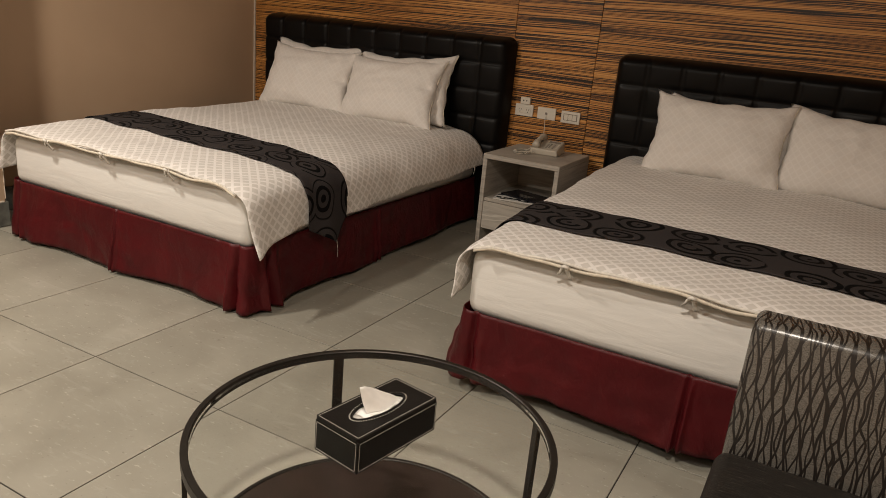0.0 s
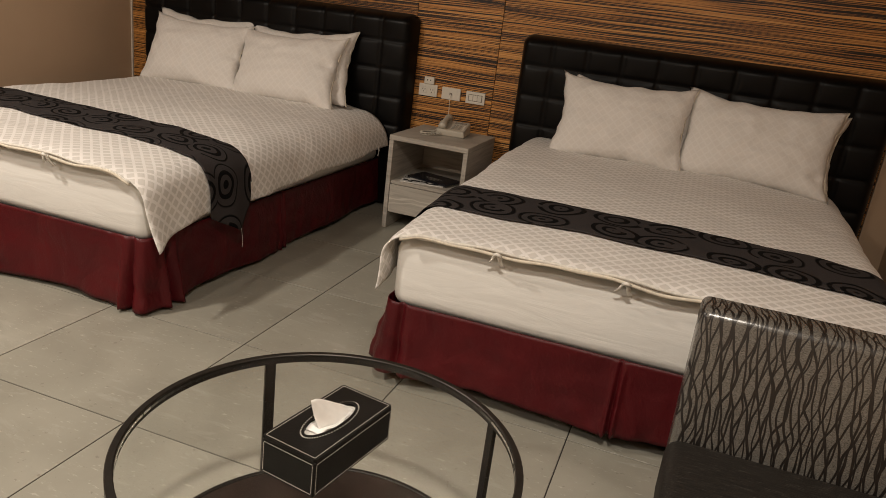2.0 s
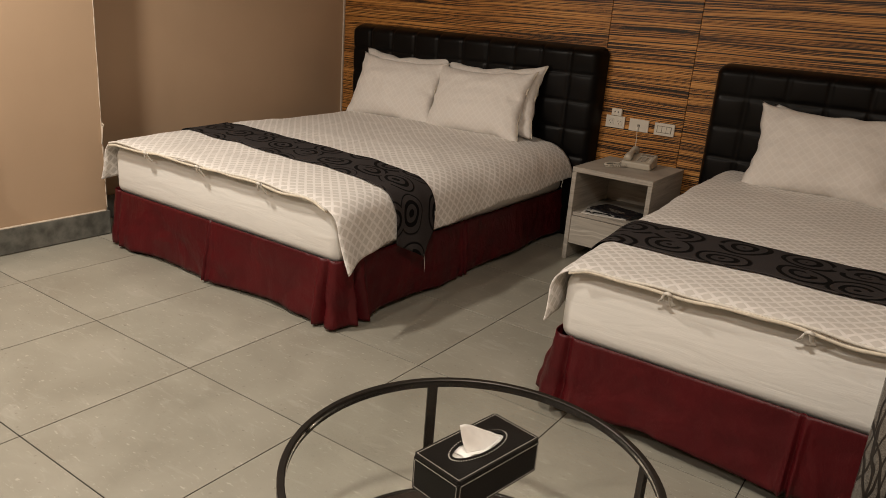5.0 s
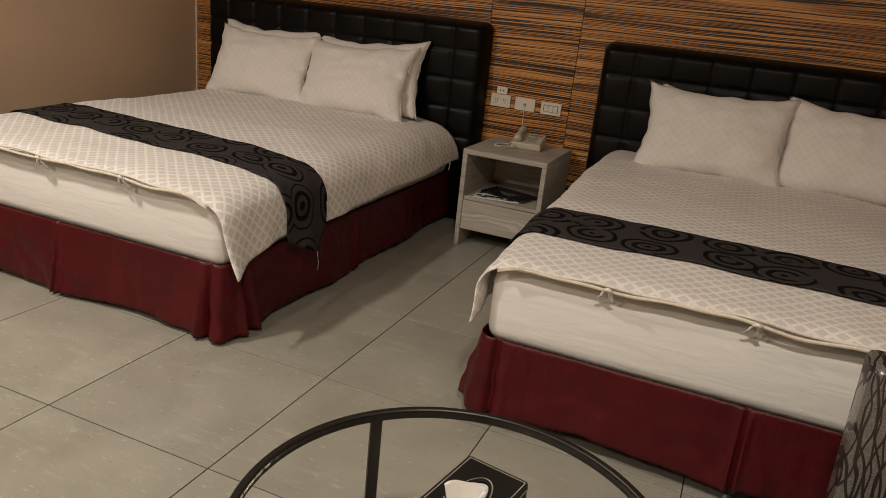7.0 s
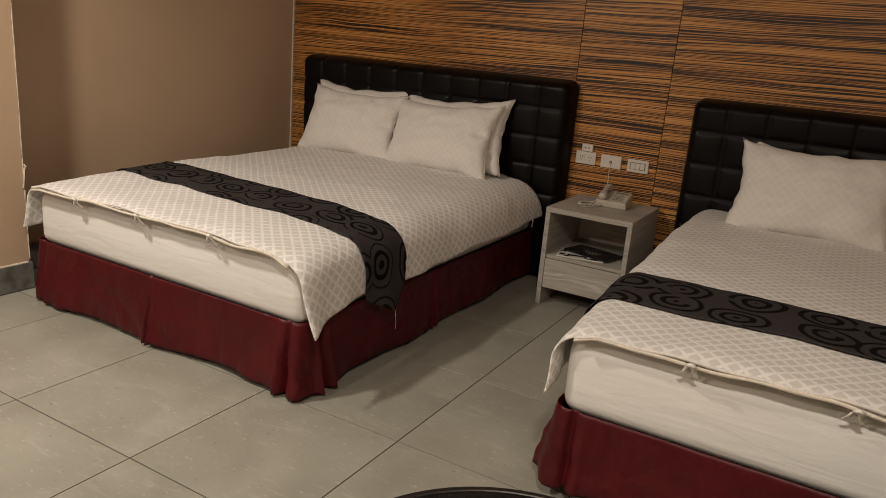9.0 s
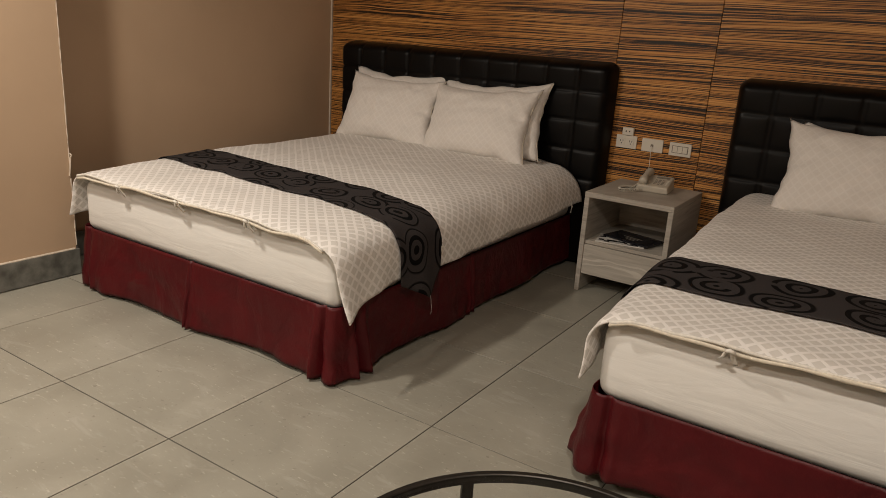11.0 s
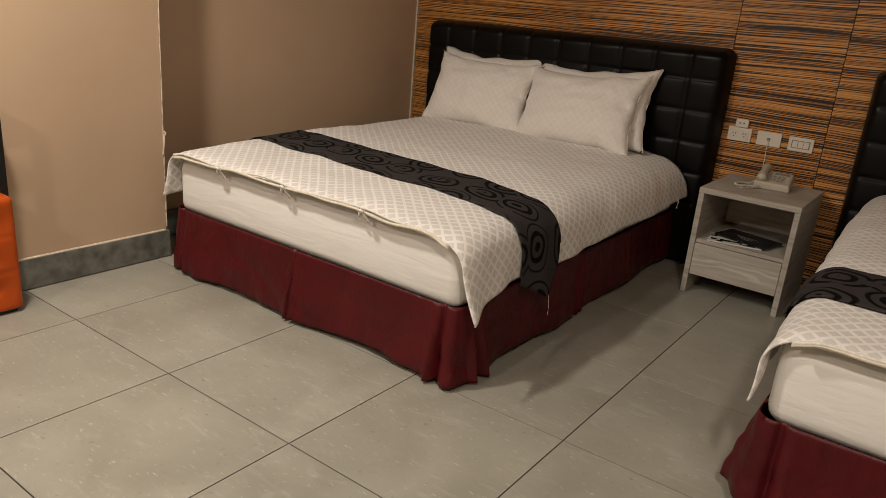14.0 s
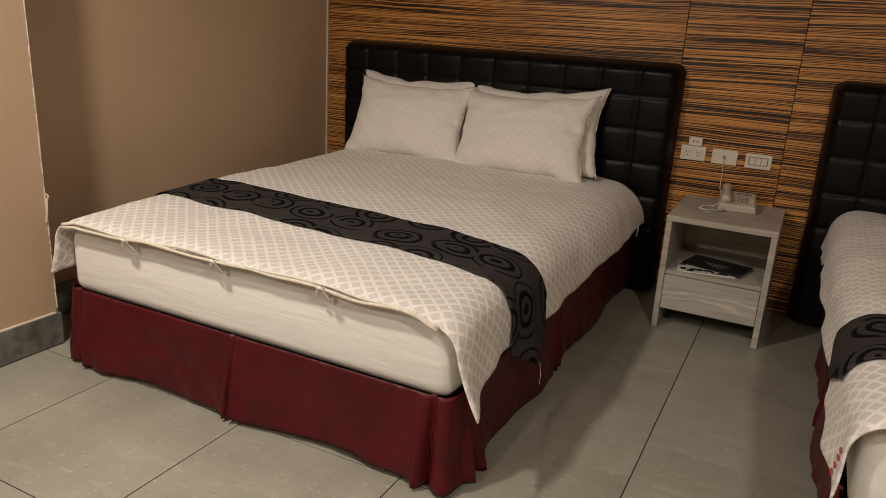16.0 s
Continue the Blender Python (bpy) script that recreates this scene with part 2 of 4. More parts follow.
def branch_fabric():
    """Silver-grey woven cloth with dark branching, mostly upright lines."""
    n = Nodes("branch_fabric", 0.38)
    n.bsdf.inputs["Coat Weight"].default_value = 0.35
    n.bsdf.inputs["Coat Roughness"].default_value = 0.2
    sep = n.add("ShaderNodeSeparateXYZ", Vector=n.coords())
    across = sep.outputs[0]
    rise = n.math("ADD", sep.outputs[2], sep.outputs[1])
    clump = n.noise(n.coords(scale=(7, 0.1, 2.5)), 1.0, 1.0)
    line = None
    for k, (slope, push) in enumerate(((22.0, 5.0), (-20.0, 6.0), (6.0, 8.0))):
        sway = n.noise(n.coords(scale=(9 + 2 * k, 9, 7 + k)), 1.0, 1.0)
        ph = n.math("ADD", n.math("MULTIPLY", across, 112.0 + 13 * k), n.math("MULTIPLY", sway, push))
        ph = n.math("ADD", ph, n.math("MULTIPLY", rise, slope))
        wide = n.math("SUBTRACT", n.math("ABSOLUTE", n.math("SINE", ph)), n.math("MULTIPLY", clump, 0.34))
        ln = n.ramp(wide, (0.07, (1, 1, 1)), (0.17, (0, 0, 0)))
        line = ln if line is None else n.math("MAXIMUM", line, ln)
    weave = n.noise(n.coords(scale=(1, 1, 4)), 220.0, 2.0)
    ground = n.ramp(weave, (0.3, (0.060, 0.055, 0.048)), (0.7, (0.175, 0.165, 0.148)))
    n.colour(n.mix(line, ground, (0.010, 0.0075, 0.006)))
    n.rough(n.ramp(line, (0.0, (0.27, 0.27, 0.27)), (1.0, (0.5, 0.5, 0.5))))
    n.bump(n.math("SUBTRACT", n.math("MULTIPLY", weave, 0.3), line), 0.4, 0.002)
    return n.mat


def seat_fabric():
    n = Nodes("seat_fabric", 0.6)
    n.bsdf.inputs["Specular IOR Level"].default_value = 0.2
    w = n.noise(n.coords(scale=(1, 12, 12)), 30.0, 3.0, 0.6, 1.0)
    n.colour(n.ramp(w, (0.40, (0.010, 0.0085, 0.007)), (0.62, (0.022, 0.019, 0.016)), (0.70, (0.07, 0.062, 0.054))))
    n.bump(w, 0.4, 0.002)
    return n.mat


def clear_glass(name="clear_glass", tint=(0.985, 0.995, 0.99)):
    n = Nodes(name, 0.02, 0.0, tint)
    n.bsdf.inputs["Transmission Weight"].default_value = 1.0
    n.bsdf.inputs["IOR"].default_value = 1.1
    return n.mat


M_WALL = wallpaper("beige_wallpaper", (0.51, 0.365, 0.245))
M_CEIL = plain("ceiling_paint", (0.48, 0.45, 0.41), 0.8)
M_WOOD = zebra_wood()
M_OAK = grey_oak()
M_DRAWER = cathedral_oak()
M_TILE = floor_tile_mat()
M_GROUT = plain("dark_grout", (0.035, 0.03, 0.025), 0.9, grain=80)
M_BASE = plain("grey_stone_skirting", (0.135, 0.135, 0.12), 0.45, grain=18, vary=0.42)
M_CAULK = plain("cream_sealant", (0.62, 0.54, 0.44), 0.6)
M_BLACK = leather("black_leather", (0.003, 0.0027, 0.0027), 0.40)
M_BOXL = leather("black_leatherette", (0.012, 0.011, 0.010), 0.42, 260)
M_ORANGE = leather("orange_leatherette", (0.46, 0.075, 0.010), 0.34)
M_DUVET = duvet_cloth()
M_PILLOW = pillow_cloth()
M_SHEET = sheet_cloth()
M_CREAM = plain("cream_cotton", (0.70, 0.64, 0.53), 0.85, grain=60)
M_TIE = plain("white_tape", (0.74, 0.71, 0.65), 0.85, grain=90)
M_RUN = runner_cloth()
M_SKIRT = skirt_cloth()
M_BEDBASE = plain("black_base_cloth", (0.012, 0.011, 0.011), 0.85)
M_BRANCH = branch_fabric()
M_SEAT = seat_fabric()
M_METAL = plain("dark_bronze_metal", (0.030, 0.026, 0.022), 0.42, 0.6, grain=60)
M_BLKMETAL = plain("black_painted_metal", (0.012, 0.011, 0.011), 0.4, 0.3)
M_SHELF = plain("dark_brown_board", (0.024, 0.017, 0.014), 0.33, grain=20, vary=0.2)
M_GLASS = clear_glass()
M_SMOKE = clear_glass("grey_glass", (0.55, 0.55, 0.53))
M_WHITE = plain("white_plastic", (0.72, 0.68, 0.60), 0.35, grain=10, vary=0.04, bump=0)
M_BEIGE = plain("beige_plastic", (0.50, 0.46, 0.385), 0.38, grain=12, vary=0.05, bump=0)
M_GREYKEY = plain("grey_key_plastic", (0.22, 0.20, 0.17), 0.45, bump=0)
M_DARKPL = plain("black_plastic", (0.01, 0.01, 0.01), 0.3, bump=0)
M_STITCH = plain("pale_thread", (0.42, 0.40, 0.36), 0.7, bump=0)
M_TISSUE = plain("white_tissue", (0.85, 0.84, 0.81), 0.9, grain=40, vary=0.04)
M_PRINT = plain("black_cover", (0.010, 0.010, 0.014), 0.25, grain=20, vary=0.5, bump=0)
M_PAPER = plain("white_paper", (0.66, 0.64, 0.60), 0.6, bump=0)
M_CURTAIN = plain("brown_curtain_cloth", (0.036, 0.024, 0.017), 0.9, grain=240, vary=0.2)
M_CHROME = plain("silver_metal", (0.6, 0.6, 0.6), 0.2, 1.0, bump=0)
M_INK = plain("red_ink", (0.55, 0.08, 0.06), 0.8, bump=0)


# ---- building helpers ----
def part(name, bm, material, parent=None, label="", smooth=False):
    me = bpy.data.meshes.new(name)
    bm.normal_update()
    bm.to_mesh(me)
    bm.free()
    me.materials.append(material)
    if smooth:
        for p in me.polygons:
            p.use_smooth = True
    ob = new(name, me)
    if parent:
        ob.parent = parent
    if label:
        ob["label"] = label
    return ob


def thing(name, label, category, place=(0, 0, 0), turn=0.0, group=""):
    ob = new(name)
    ob.empty_display_size = 0.1
    ob.matrix_basis = pose(*place, 0, 0, turn)
    return tagged(ob, label, category, group)


def add_box(bm, x0, x1, y0, y1, z0, z1, bevel=0.0, segs=2):
    made = bmesh.ops.create_cube(bm, size=1.0, matrix=Matrix.Translation(((x0 + x1) / 2, (y0 + y1) / 2, (z0 + z1) / 2)) @ Matrix.Diagonal((x1 - x0, y1 - y0, z1 - z0, 1)))
    if bevel:
        edges = list({e for v in made["verts"] for e in v.link_edges})
        bmesh.ops.bevel(bm, geom=edges, offset=bevel, segments=segs, affect="EDGES", profile=0.5)


def box(x0, x1, y0, y1, z0, z1, bevel=0.0, segs=2):
    bm = bmesh.new()
    add_box(bm, x0, x1, y0, y1, z0, z1, bevel, segs)
    return bm


def rod(a, b, r, sides=12):
    bm = bmesh.new()
    a, b = Vector(a), Vector(b)
    m = Matrix.Translation((a + b) / 2) @ (b - a).to_track_quat("Z", "Y").to_matrix().to_4x4()
    bmesh.ops.create_cone(bm, cap_ends=True, segments=sides, radius1=r, radius2=r, depth=(b - a).length, matrix=m)
    return bm


def sheet(fn, nu, nv, uvfn=None, closed_u=False):
    """A grid mesh of fn(u, v) for u, v in 0..1."""
    bm = bmesh.new()
    lay = bm.loops.layers.uv.new("UVMap")
    cols = nu if closed_u else nu + 1
    verts = [[bm.verts.new(fn(i / nu, j / nv)) for j in range(nv + 1)] for i in range(cols)]
    for i in range(nu):
        for j in range(nv):
            ids = ((i, j), (i + 1, j), (i + 1, j + 1), (i, j + 1))
            f = bm.faces.new([verts[a % cols][b] for a, b in ids])
            if uvfn:
                for loop, (a, b) in zip(f.loops, ids):
                    loop[lay].uv = uvfn(a / nu, b / nv)
    return bm


def tube(points, r, sides=8, closed=False):
    """A round tube along a list of points."""
    pts = [Vector(p) for p in points]
    bm = bmesh.new()
    rings, n = [], len(pts)
    for i, p in enumerate(pts):
        d = (pts[(i + 1) % n] - pts[i - 1]) if closed else (pts[min(i + 1, n - 1)] - pts[max(i - 1, 0)])
        q = d.to_track_quat("Z", "Y")
        rr = r(i / max(1, n - 1)) if callable(r) else r
        rings.append([bm.verts.new(p + q @ Vector((rr * math.cos(2 * math.pi * k / sides), rr * math.sin(2 * math.pi * k / sides), 0))) for k in range(sides)])
    for i in range(n if closed else n - 1):
        a, b = rings[i], rings[(i + 1) % n]
        for k in range(sides):
            bm.faces.new((a[k], a[(k + 1) % sides], b[(k + 1) % sides], b[k]))
    if not closed:
        bm.faces.new(rings[0][::-1])
        bm.faces.new(rings[-1])
    return bm


def thicken(ob, depth, offset=-1.0):
    m = ob.modifiers.new("thickness", "SOLIDIFY")
    m.thickness, m.offset = depth, offset


def wob(x, y, z=0.0, k=1.0):
    return noise.noise(Vector((x * k, y * k, z)))


# ---- setting ----
WALL_Y, LEFT_X, COL_X, RIGHT_X, BACK_Y, TOP_Z = 4.32, -4.05, -3.792, 0.84, -2.6, 2.62
COL_Y0, COL_Y1 = 1.454, 2.185


def setting(name, bm, mat, label, category="wall"):
    return tagged(part(name, bm, mat), label, category, kind="structure")


setting("wall_north", box(-4.6, 1.1, WALL_Y + 0.02, WALL_Y + 0.2, 0, TOP_Z), M_WALL, "beige papered wall behind the wooden panelling")
setting("wall_west", box(-4.25, LEFT_X, COL_Y1 + 0.001, WALL_Y + 0.02, 0, TOP_Z), M_WALL, "brown beige papered wall beside the bed")
setting("wall_pier", box(-4.25, COL_X, COL_Y0, COL_Y1, 0, TOP_Z), M_WALL, "beige papered pier with a worn corner")
setting("wall_window_side", box(-4.28, -4.08, BACK_Y, COL_Y0 - 0.001, 0, TOP_Z), M_WALL, "beige papered wall behind the curtain")
setting("wall_east", box(RIGHT_X, RIGHT_X + 0.15, BACK_Y, WALL_Y + 0.02, 0, TOP_Z), M_WALL, "brown beige papered side wall")
setting("wall_return", box(0.708, RIGHT_X - 0.001, WALL_Y - 0.010, WALL_Y + 0.019, 0, TOP_Z), M_WALL, "narrow beige papered strip beside the wooden panelling")
setting("wall_south", box(-4.6, 1.1, BACK_Y - 0.15, BACK_Y, 0, TOP_Z), M_WALL, "plain beige wall")
setting("ceiling", box(-4.6, 1.1, BACK_Y - 0.2, WALL_Y + 0.2, TOP_Z, TOP_Z + 0.1), M_CEIL, "plain off-white ceiling", "ceiling")

panelling = setting("wall_panelling", box(LEFT_X + 0.012, 0.706, WALL_Y + 0.008, WALL_Y + 0.0195, 0.0, TOP_Z), M_DARKPL, "zebra-grained wooden wall panelling behind the beds")
for a, b in ((LEFT_X + 0.015, -1.926), (-1.923, -1.396), (-1.393, 0.704)):
    part("panel", box(a, b, WALL_Y - 0.004, WALL_Y + 0.0075, 0.002, TOP_Z - 0.002, 0.001, 1), M_WOOD, panelling)
setting("trim", box(LEFT_X + 0.001, LEFT_X + 0.012, WALL_Y - 0.012, WALL_Y + 0.019, 0, TOP_Z), M_CAULK, "thin pale edging strip in the corner", "trim")

for name, a in (("baseboard", (COL_X + 0.0005, COL_X + 0.012, COL_Y0, COL_Y1 + 0.012, 0.004, 0.133)),
                ("baseboard", (LEFT_X + 0.0005, LEFT_X + 0.012, COL_Y1 + 0.013, WALL_Y - 0.02, 0.004, 0.14)), ("baseboard", (LEFT_X + 0.013, COL_X, COL_Y1 + 0.002, COL_Y1 + 0.012, 0.004, 0.14)),
                ("baseboard", (RIGHT_X - 0.012, RIGHT_X - 0.0005, BACK_Y, WALL_Y, 0.004, 0.14))):
    setting(name, box(*a, 0.002, 1), M_BASE, "grey stone skirting tile along the wall", "baseboard")
setting("trim", tube([(COL_X + 0.006, COL_Y0 + i * 0.02, 0.136 + 0.0015 * wob(i, 3.1)) for i in range(37)], 0.0055, 6), M_CAULK, "cream sealant bead above the skirting", "trim")
# torn paper edge on the pier's corner
edge_pts = [(COL_X + 0.002, COL_Y1 + 0.002 + 0.0015 * wob(i * 0.7, 1.3), 0.15 + i * 0.03) for i in range(82)]
setting("trim", tube(edge_pts, lambda f: 0.0025 + 0.0015 * abs(wob(f * 40, 0.3)), 5), M_CAULK, "torn pale wallpaper edge on the pier corner", "trim")
setting("trim", tube([(COL_X + 0.003, COL_Y1 - 0.004, 0.50), (COL_X + 0.007, COL_Y1 + 0.001, 0.55), (COL_X + 0.006, COL_Y1 + 0.004, 0.585), (COL_X + 0.010, COL_Y1 + 0.010, 0.60), (COL_X + 0.003, COL_Y1 + 0.004, 0.61)], 0.004, 5), M_CAULK, "peeled flake of wallpaper on the corner", "trim")

# ---- curtain in the window recess ----
curtain = thing("curtain", "dark brown cloth curtain hanging in the recess", "curtain", (-4.01, 0.61, 0.0))


def curtain_fn(u, v):
    y = -1.2 + u * (2.05 - 0.13 * (v * 2.5 - 0.75))
    z = 0.05 + v * 2.5
    fold = 0.040 * math.sin(u * 62 + 1.5 * math.sin(u * 17) + 1.6 * z) + 0.02 * wob(u * 9, z)
    return (fold + 0.01 * wob(u * 20, z * 2), y + 0.008 * wob(u * 7, z * 3), z)


thicken(part("curtain_cloth", sheet(curtain_fn, 220, 30), M_CURTAIN, curtain, smooth=True), 0.004)
part("curtain_rail", rod((0, -1.25, 2.56), (0, 0.87, 2.56), 0.012), M_BLKMETAL, curtain)


# ---- beds ----
WIDE, LONG, TOPZ = 1.57, 2.07, 0.522


def edge_radius(t, side):
    """The bedding is tight over the foot and puffs out towards the head, most on the aisle's side."""
    return 0.09 + (0.11 if side > 0 else 0.03) * min(1, max(0, t) / 1.1)


def flat_half(t, side):
    return WIDE / 2 + 0.028 + 0.055 * min(1, max(0, t) / 1.5) - edge_radius(t, side)


H0 = flat_half(0, 1)


def cover(s_sign, q, t, lift, seed=0.0):
    """The bedding's surface: q is how far past the flat top, t how far from the foot."""
    rad = edge_radius(t, s_sign)
    arc = rad * math.pi / 2
    if q <= arc:
        th = q / rad
        x, dz = flat_half(t, s_sign) + rad * math.sin(th), rad * (1 - math.cos(th))
    else:
        d = q - arc
        fold = 0.014 * math.sin(t * 11 + seed) + 0.009 * math.sin(t * 23 + 2 * seed) + 0.012 * wob(t * 6, q * 4, seed)
        x, dz = flat_half(t, s_sign) + rad + 0.10 * d + fold * min(1, d / 0.15), rad + d
    ripple = 0.006 * wob(t * 9, q * 7, seed + 2) * min(1, q / 0.1)
    return s_sign * (x + lift + ripple), dz


def top_height(x, t, seed):
    a = min(1, abs(x) / flat_half(t, x))
    crown = 0.012 * t + (0.022 - 0.002 * min(1, max(0, t) / 0.7)) * (1 - a ** 3 * (1.0 if x > 0 else 0.1))
    return TOPZ + 0.018 + 0.018 * min(1, max(0, t) / 0.7) + crown + (0.008 + 0.005 * min(1, max(0, t))) * wob(x * 2.4, t * 2.4, seed) + 0.007 * wob(x * 7, t * 7, seed + 4)


def duvet_mesh(seed, drops):
    """drops: how far each side hangs at the foot and at the head."""
    def split(u):
        a = 2 * u - 1
        return (1 if a >= 0 else -1), abs(a)

    def spot(u, v):
        sg, a = split(u)
        t = -0.03 + v * (LONG - 0.03)
        foot, head = drops[sg]
        drop = foot + (head - foot) * min(1, max(0, (t - 0.05) / 1.7)) ** 0.9 + 0.010 * math.sin(t * 8 + seed)
        hang = drop + 0.571 * edge_radius(t, sg)
        q = max(0, (a - 0.66) / 0.34) * hang
        return sg, a, t, q

    def fn(u, v):
        sg, a, t, q = spot(u, v)
        front = -0.012 * math.exp(-((t + 0.03) / 0.03) ** 2)
        if q == 0:
            x = sg * flat_half(t, sg) * a / 0.66
            return (x, t + 0.006 * wob(x * 5, seed), top_height(x, t, seed) + front)
        x, dz = cover(sg, q, t, 0.0, seed=seed)
        pull = (0.05 if sg > 0 else 0.02) * (q / 0.3) ** 2 * math.exp(-((t + 0.03) / 0.12) ** 2)
        return (x + sg * pull, t - 0.3 * pull, top_height(sg * flat_half(t, sg), t, seed) - dz + front)

    def uv(u, v):
        sg, a, t, q = spot(u, v)
        return (sg * (flat_half(t, sg) * min(1, a / 0.66) + q), t)

    return sheet(fn, 150, 100, uv)


def runner_mesh(seed, t0, t1, skew, hangs):
    def spot(u, v):
        a = 2 * u - 1
        sg = 1 if a >= 0 else -1
        a = abs(a)
        point = 0.09 * (1 - v / 0.62) if v < 0.62 else 0.09 * (v - 0.62) / 0.38
        q = max(0, (a - 0.66) / 0.34) * (hangs[sg] - point)
        x = flat_half(t0 + (t1 - t0) * v, sg) * min(1, a / 0.66) * sg
        pinch = 1 - 0.9 * max(0, q - 0.12)
        t = t0 + (t1 - t0) * (0.55 + (v - 0.55) * pinch) + skew * x + 0.008 * wob(x * 3, v, seed + 2)
        return sg, a, q, x, t

    def fn(u, v):
        sg, a, q, x, t = spot(u, v)
        if q == 0:
            return (x, t, top_height(x, t, seed) + 0.007)
        cx, dz = cover(sg, q, t, 0.008 + 0.03 * max(0, q - 0.1), seed=seed)
        return (cx, t - 0.10 * max(0, q - 0.08), top_height(sg * flat_half(t, sg), t, seed) - dz + 0.007 * max(0, 1 - q / 0.1))

    def uv(u, v):
        sg, a, q, x, t = spot(u, v)
        return (x + sg * q + seed, t - skew * x)

    return sheet(fn, 140, 24, uv)


def skirt_run(points, normals, lengths, pleats, hem, seed):
    """A hanging cloth along a line, with pinched pleats."""
    total = lengths[-1]

    def along(s):
        for i in range(len(points) - 1):
            if s <= lengths[i + 1] or i == len(points) - 2:
                f = (s - lengths[i]) / (lengths[i + 1] - lengths[i])
                return points[i].lerp(points[i + 1], f), normals[i].lerp(normals[i + 1], f).normalized()

    def fn(u, v):
        s = u * total
        p, nrm = along(s)
        down = 1 - v
        out = 0.010 + 0.018 * down + down * (0.012 * math.sin(s * 9 + seed) + 0.014 * wob(s * 5, seed) + 0.006 * wob(s * 16, seed + 5))
        for ps, depth, wide in pleats:
            d = (s - ps) / wide
            out += depth * down ** 0.8 * (1.2 * math.exp(-((abs(d) - 1.1) / 0.5) ** 2) - 1.0 * math.exp(-(d / 0.35) ** 2)) - 0.012 * math.exp(-(d / 0.3) ** 2)
        near = min(abs(s - ps) for ps, depth, wide in pleats)
        low = hem + 0.014 * min(1, near / 0.32) + 0.008 * wob(s * 3, seed + 7) + 0.006 * wob(s * 11, seed + 8)
        out += 0.016 * down * wob(s * 13, v * 3.5, seed + 3) * max(0, 1 - near / 0.30) + 0.006 * wob(s * 7, v * 5, seed + 1) * 4 * v * down
        z = low + (0.300 - low) * v
        return (*(p + nrm * out).to_2d(), z)

    return sheet(fn, max(40, int(total * 200)), 18)


def rounded_slab(x0, x1, y0, y1, z0, z1, r, seg=4):
    return box(x0, x1, y0, y1, z0, z1, r, seg)


def headboard_mesh(x0, x1, y_back, z1, thick):
    """Tufted leather: puffed squares with sunk seams and a rolled edge."""
    cell = (x1 - x0) / 10
    rz = 0.165

    def fn(u, v):
        x = x0 + (x1 - x0) * u
        z = 0.02 + (z1 - 0.02) * v
        r = 0.055
        cx, cz = min(max(x, x0 + r), x1 - r), min(z, z1 - r)
        dx, dz = x - cx, z - cz
        reach = math.hypot(dx, dz)
        if reach > r:
            x, z = cx + dx / reach * r, cz + dz / reach * r
            reach = r
        edge = math.sqrt(max(0, 1 - (reach / r) ** 2))
        fx = abs(((x - x0) / cell) % 1 * 2 - 1)
        k = (z1 - z) / rz
        fz = abs(k % 1 * 2 - 1) if k < 5 else 0.0
        puff = 0.011 * (1 - fx ** 16) * (1 - fz ** 16) - 0.011 + 0.007 * (1 - fx * fx) * (1 - fz * fz)
        if k > 5:
            puff = 0.0
        lean = 0.012 * (z / z1)
        return (x, y_back - 0.004 - (thick - 0.004) * edge - puff * edge - lean * edge, z)

    return sheet(fn, 160, 112)


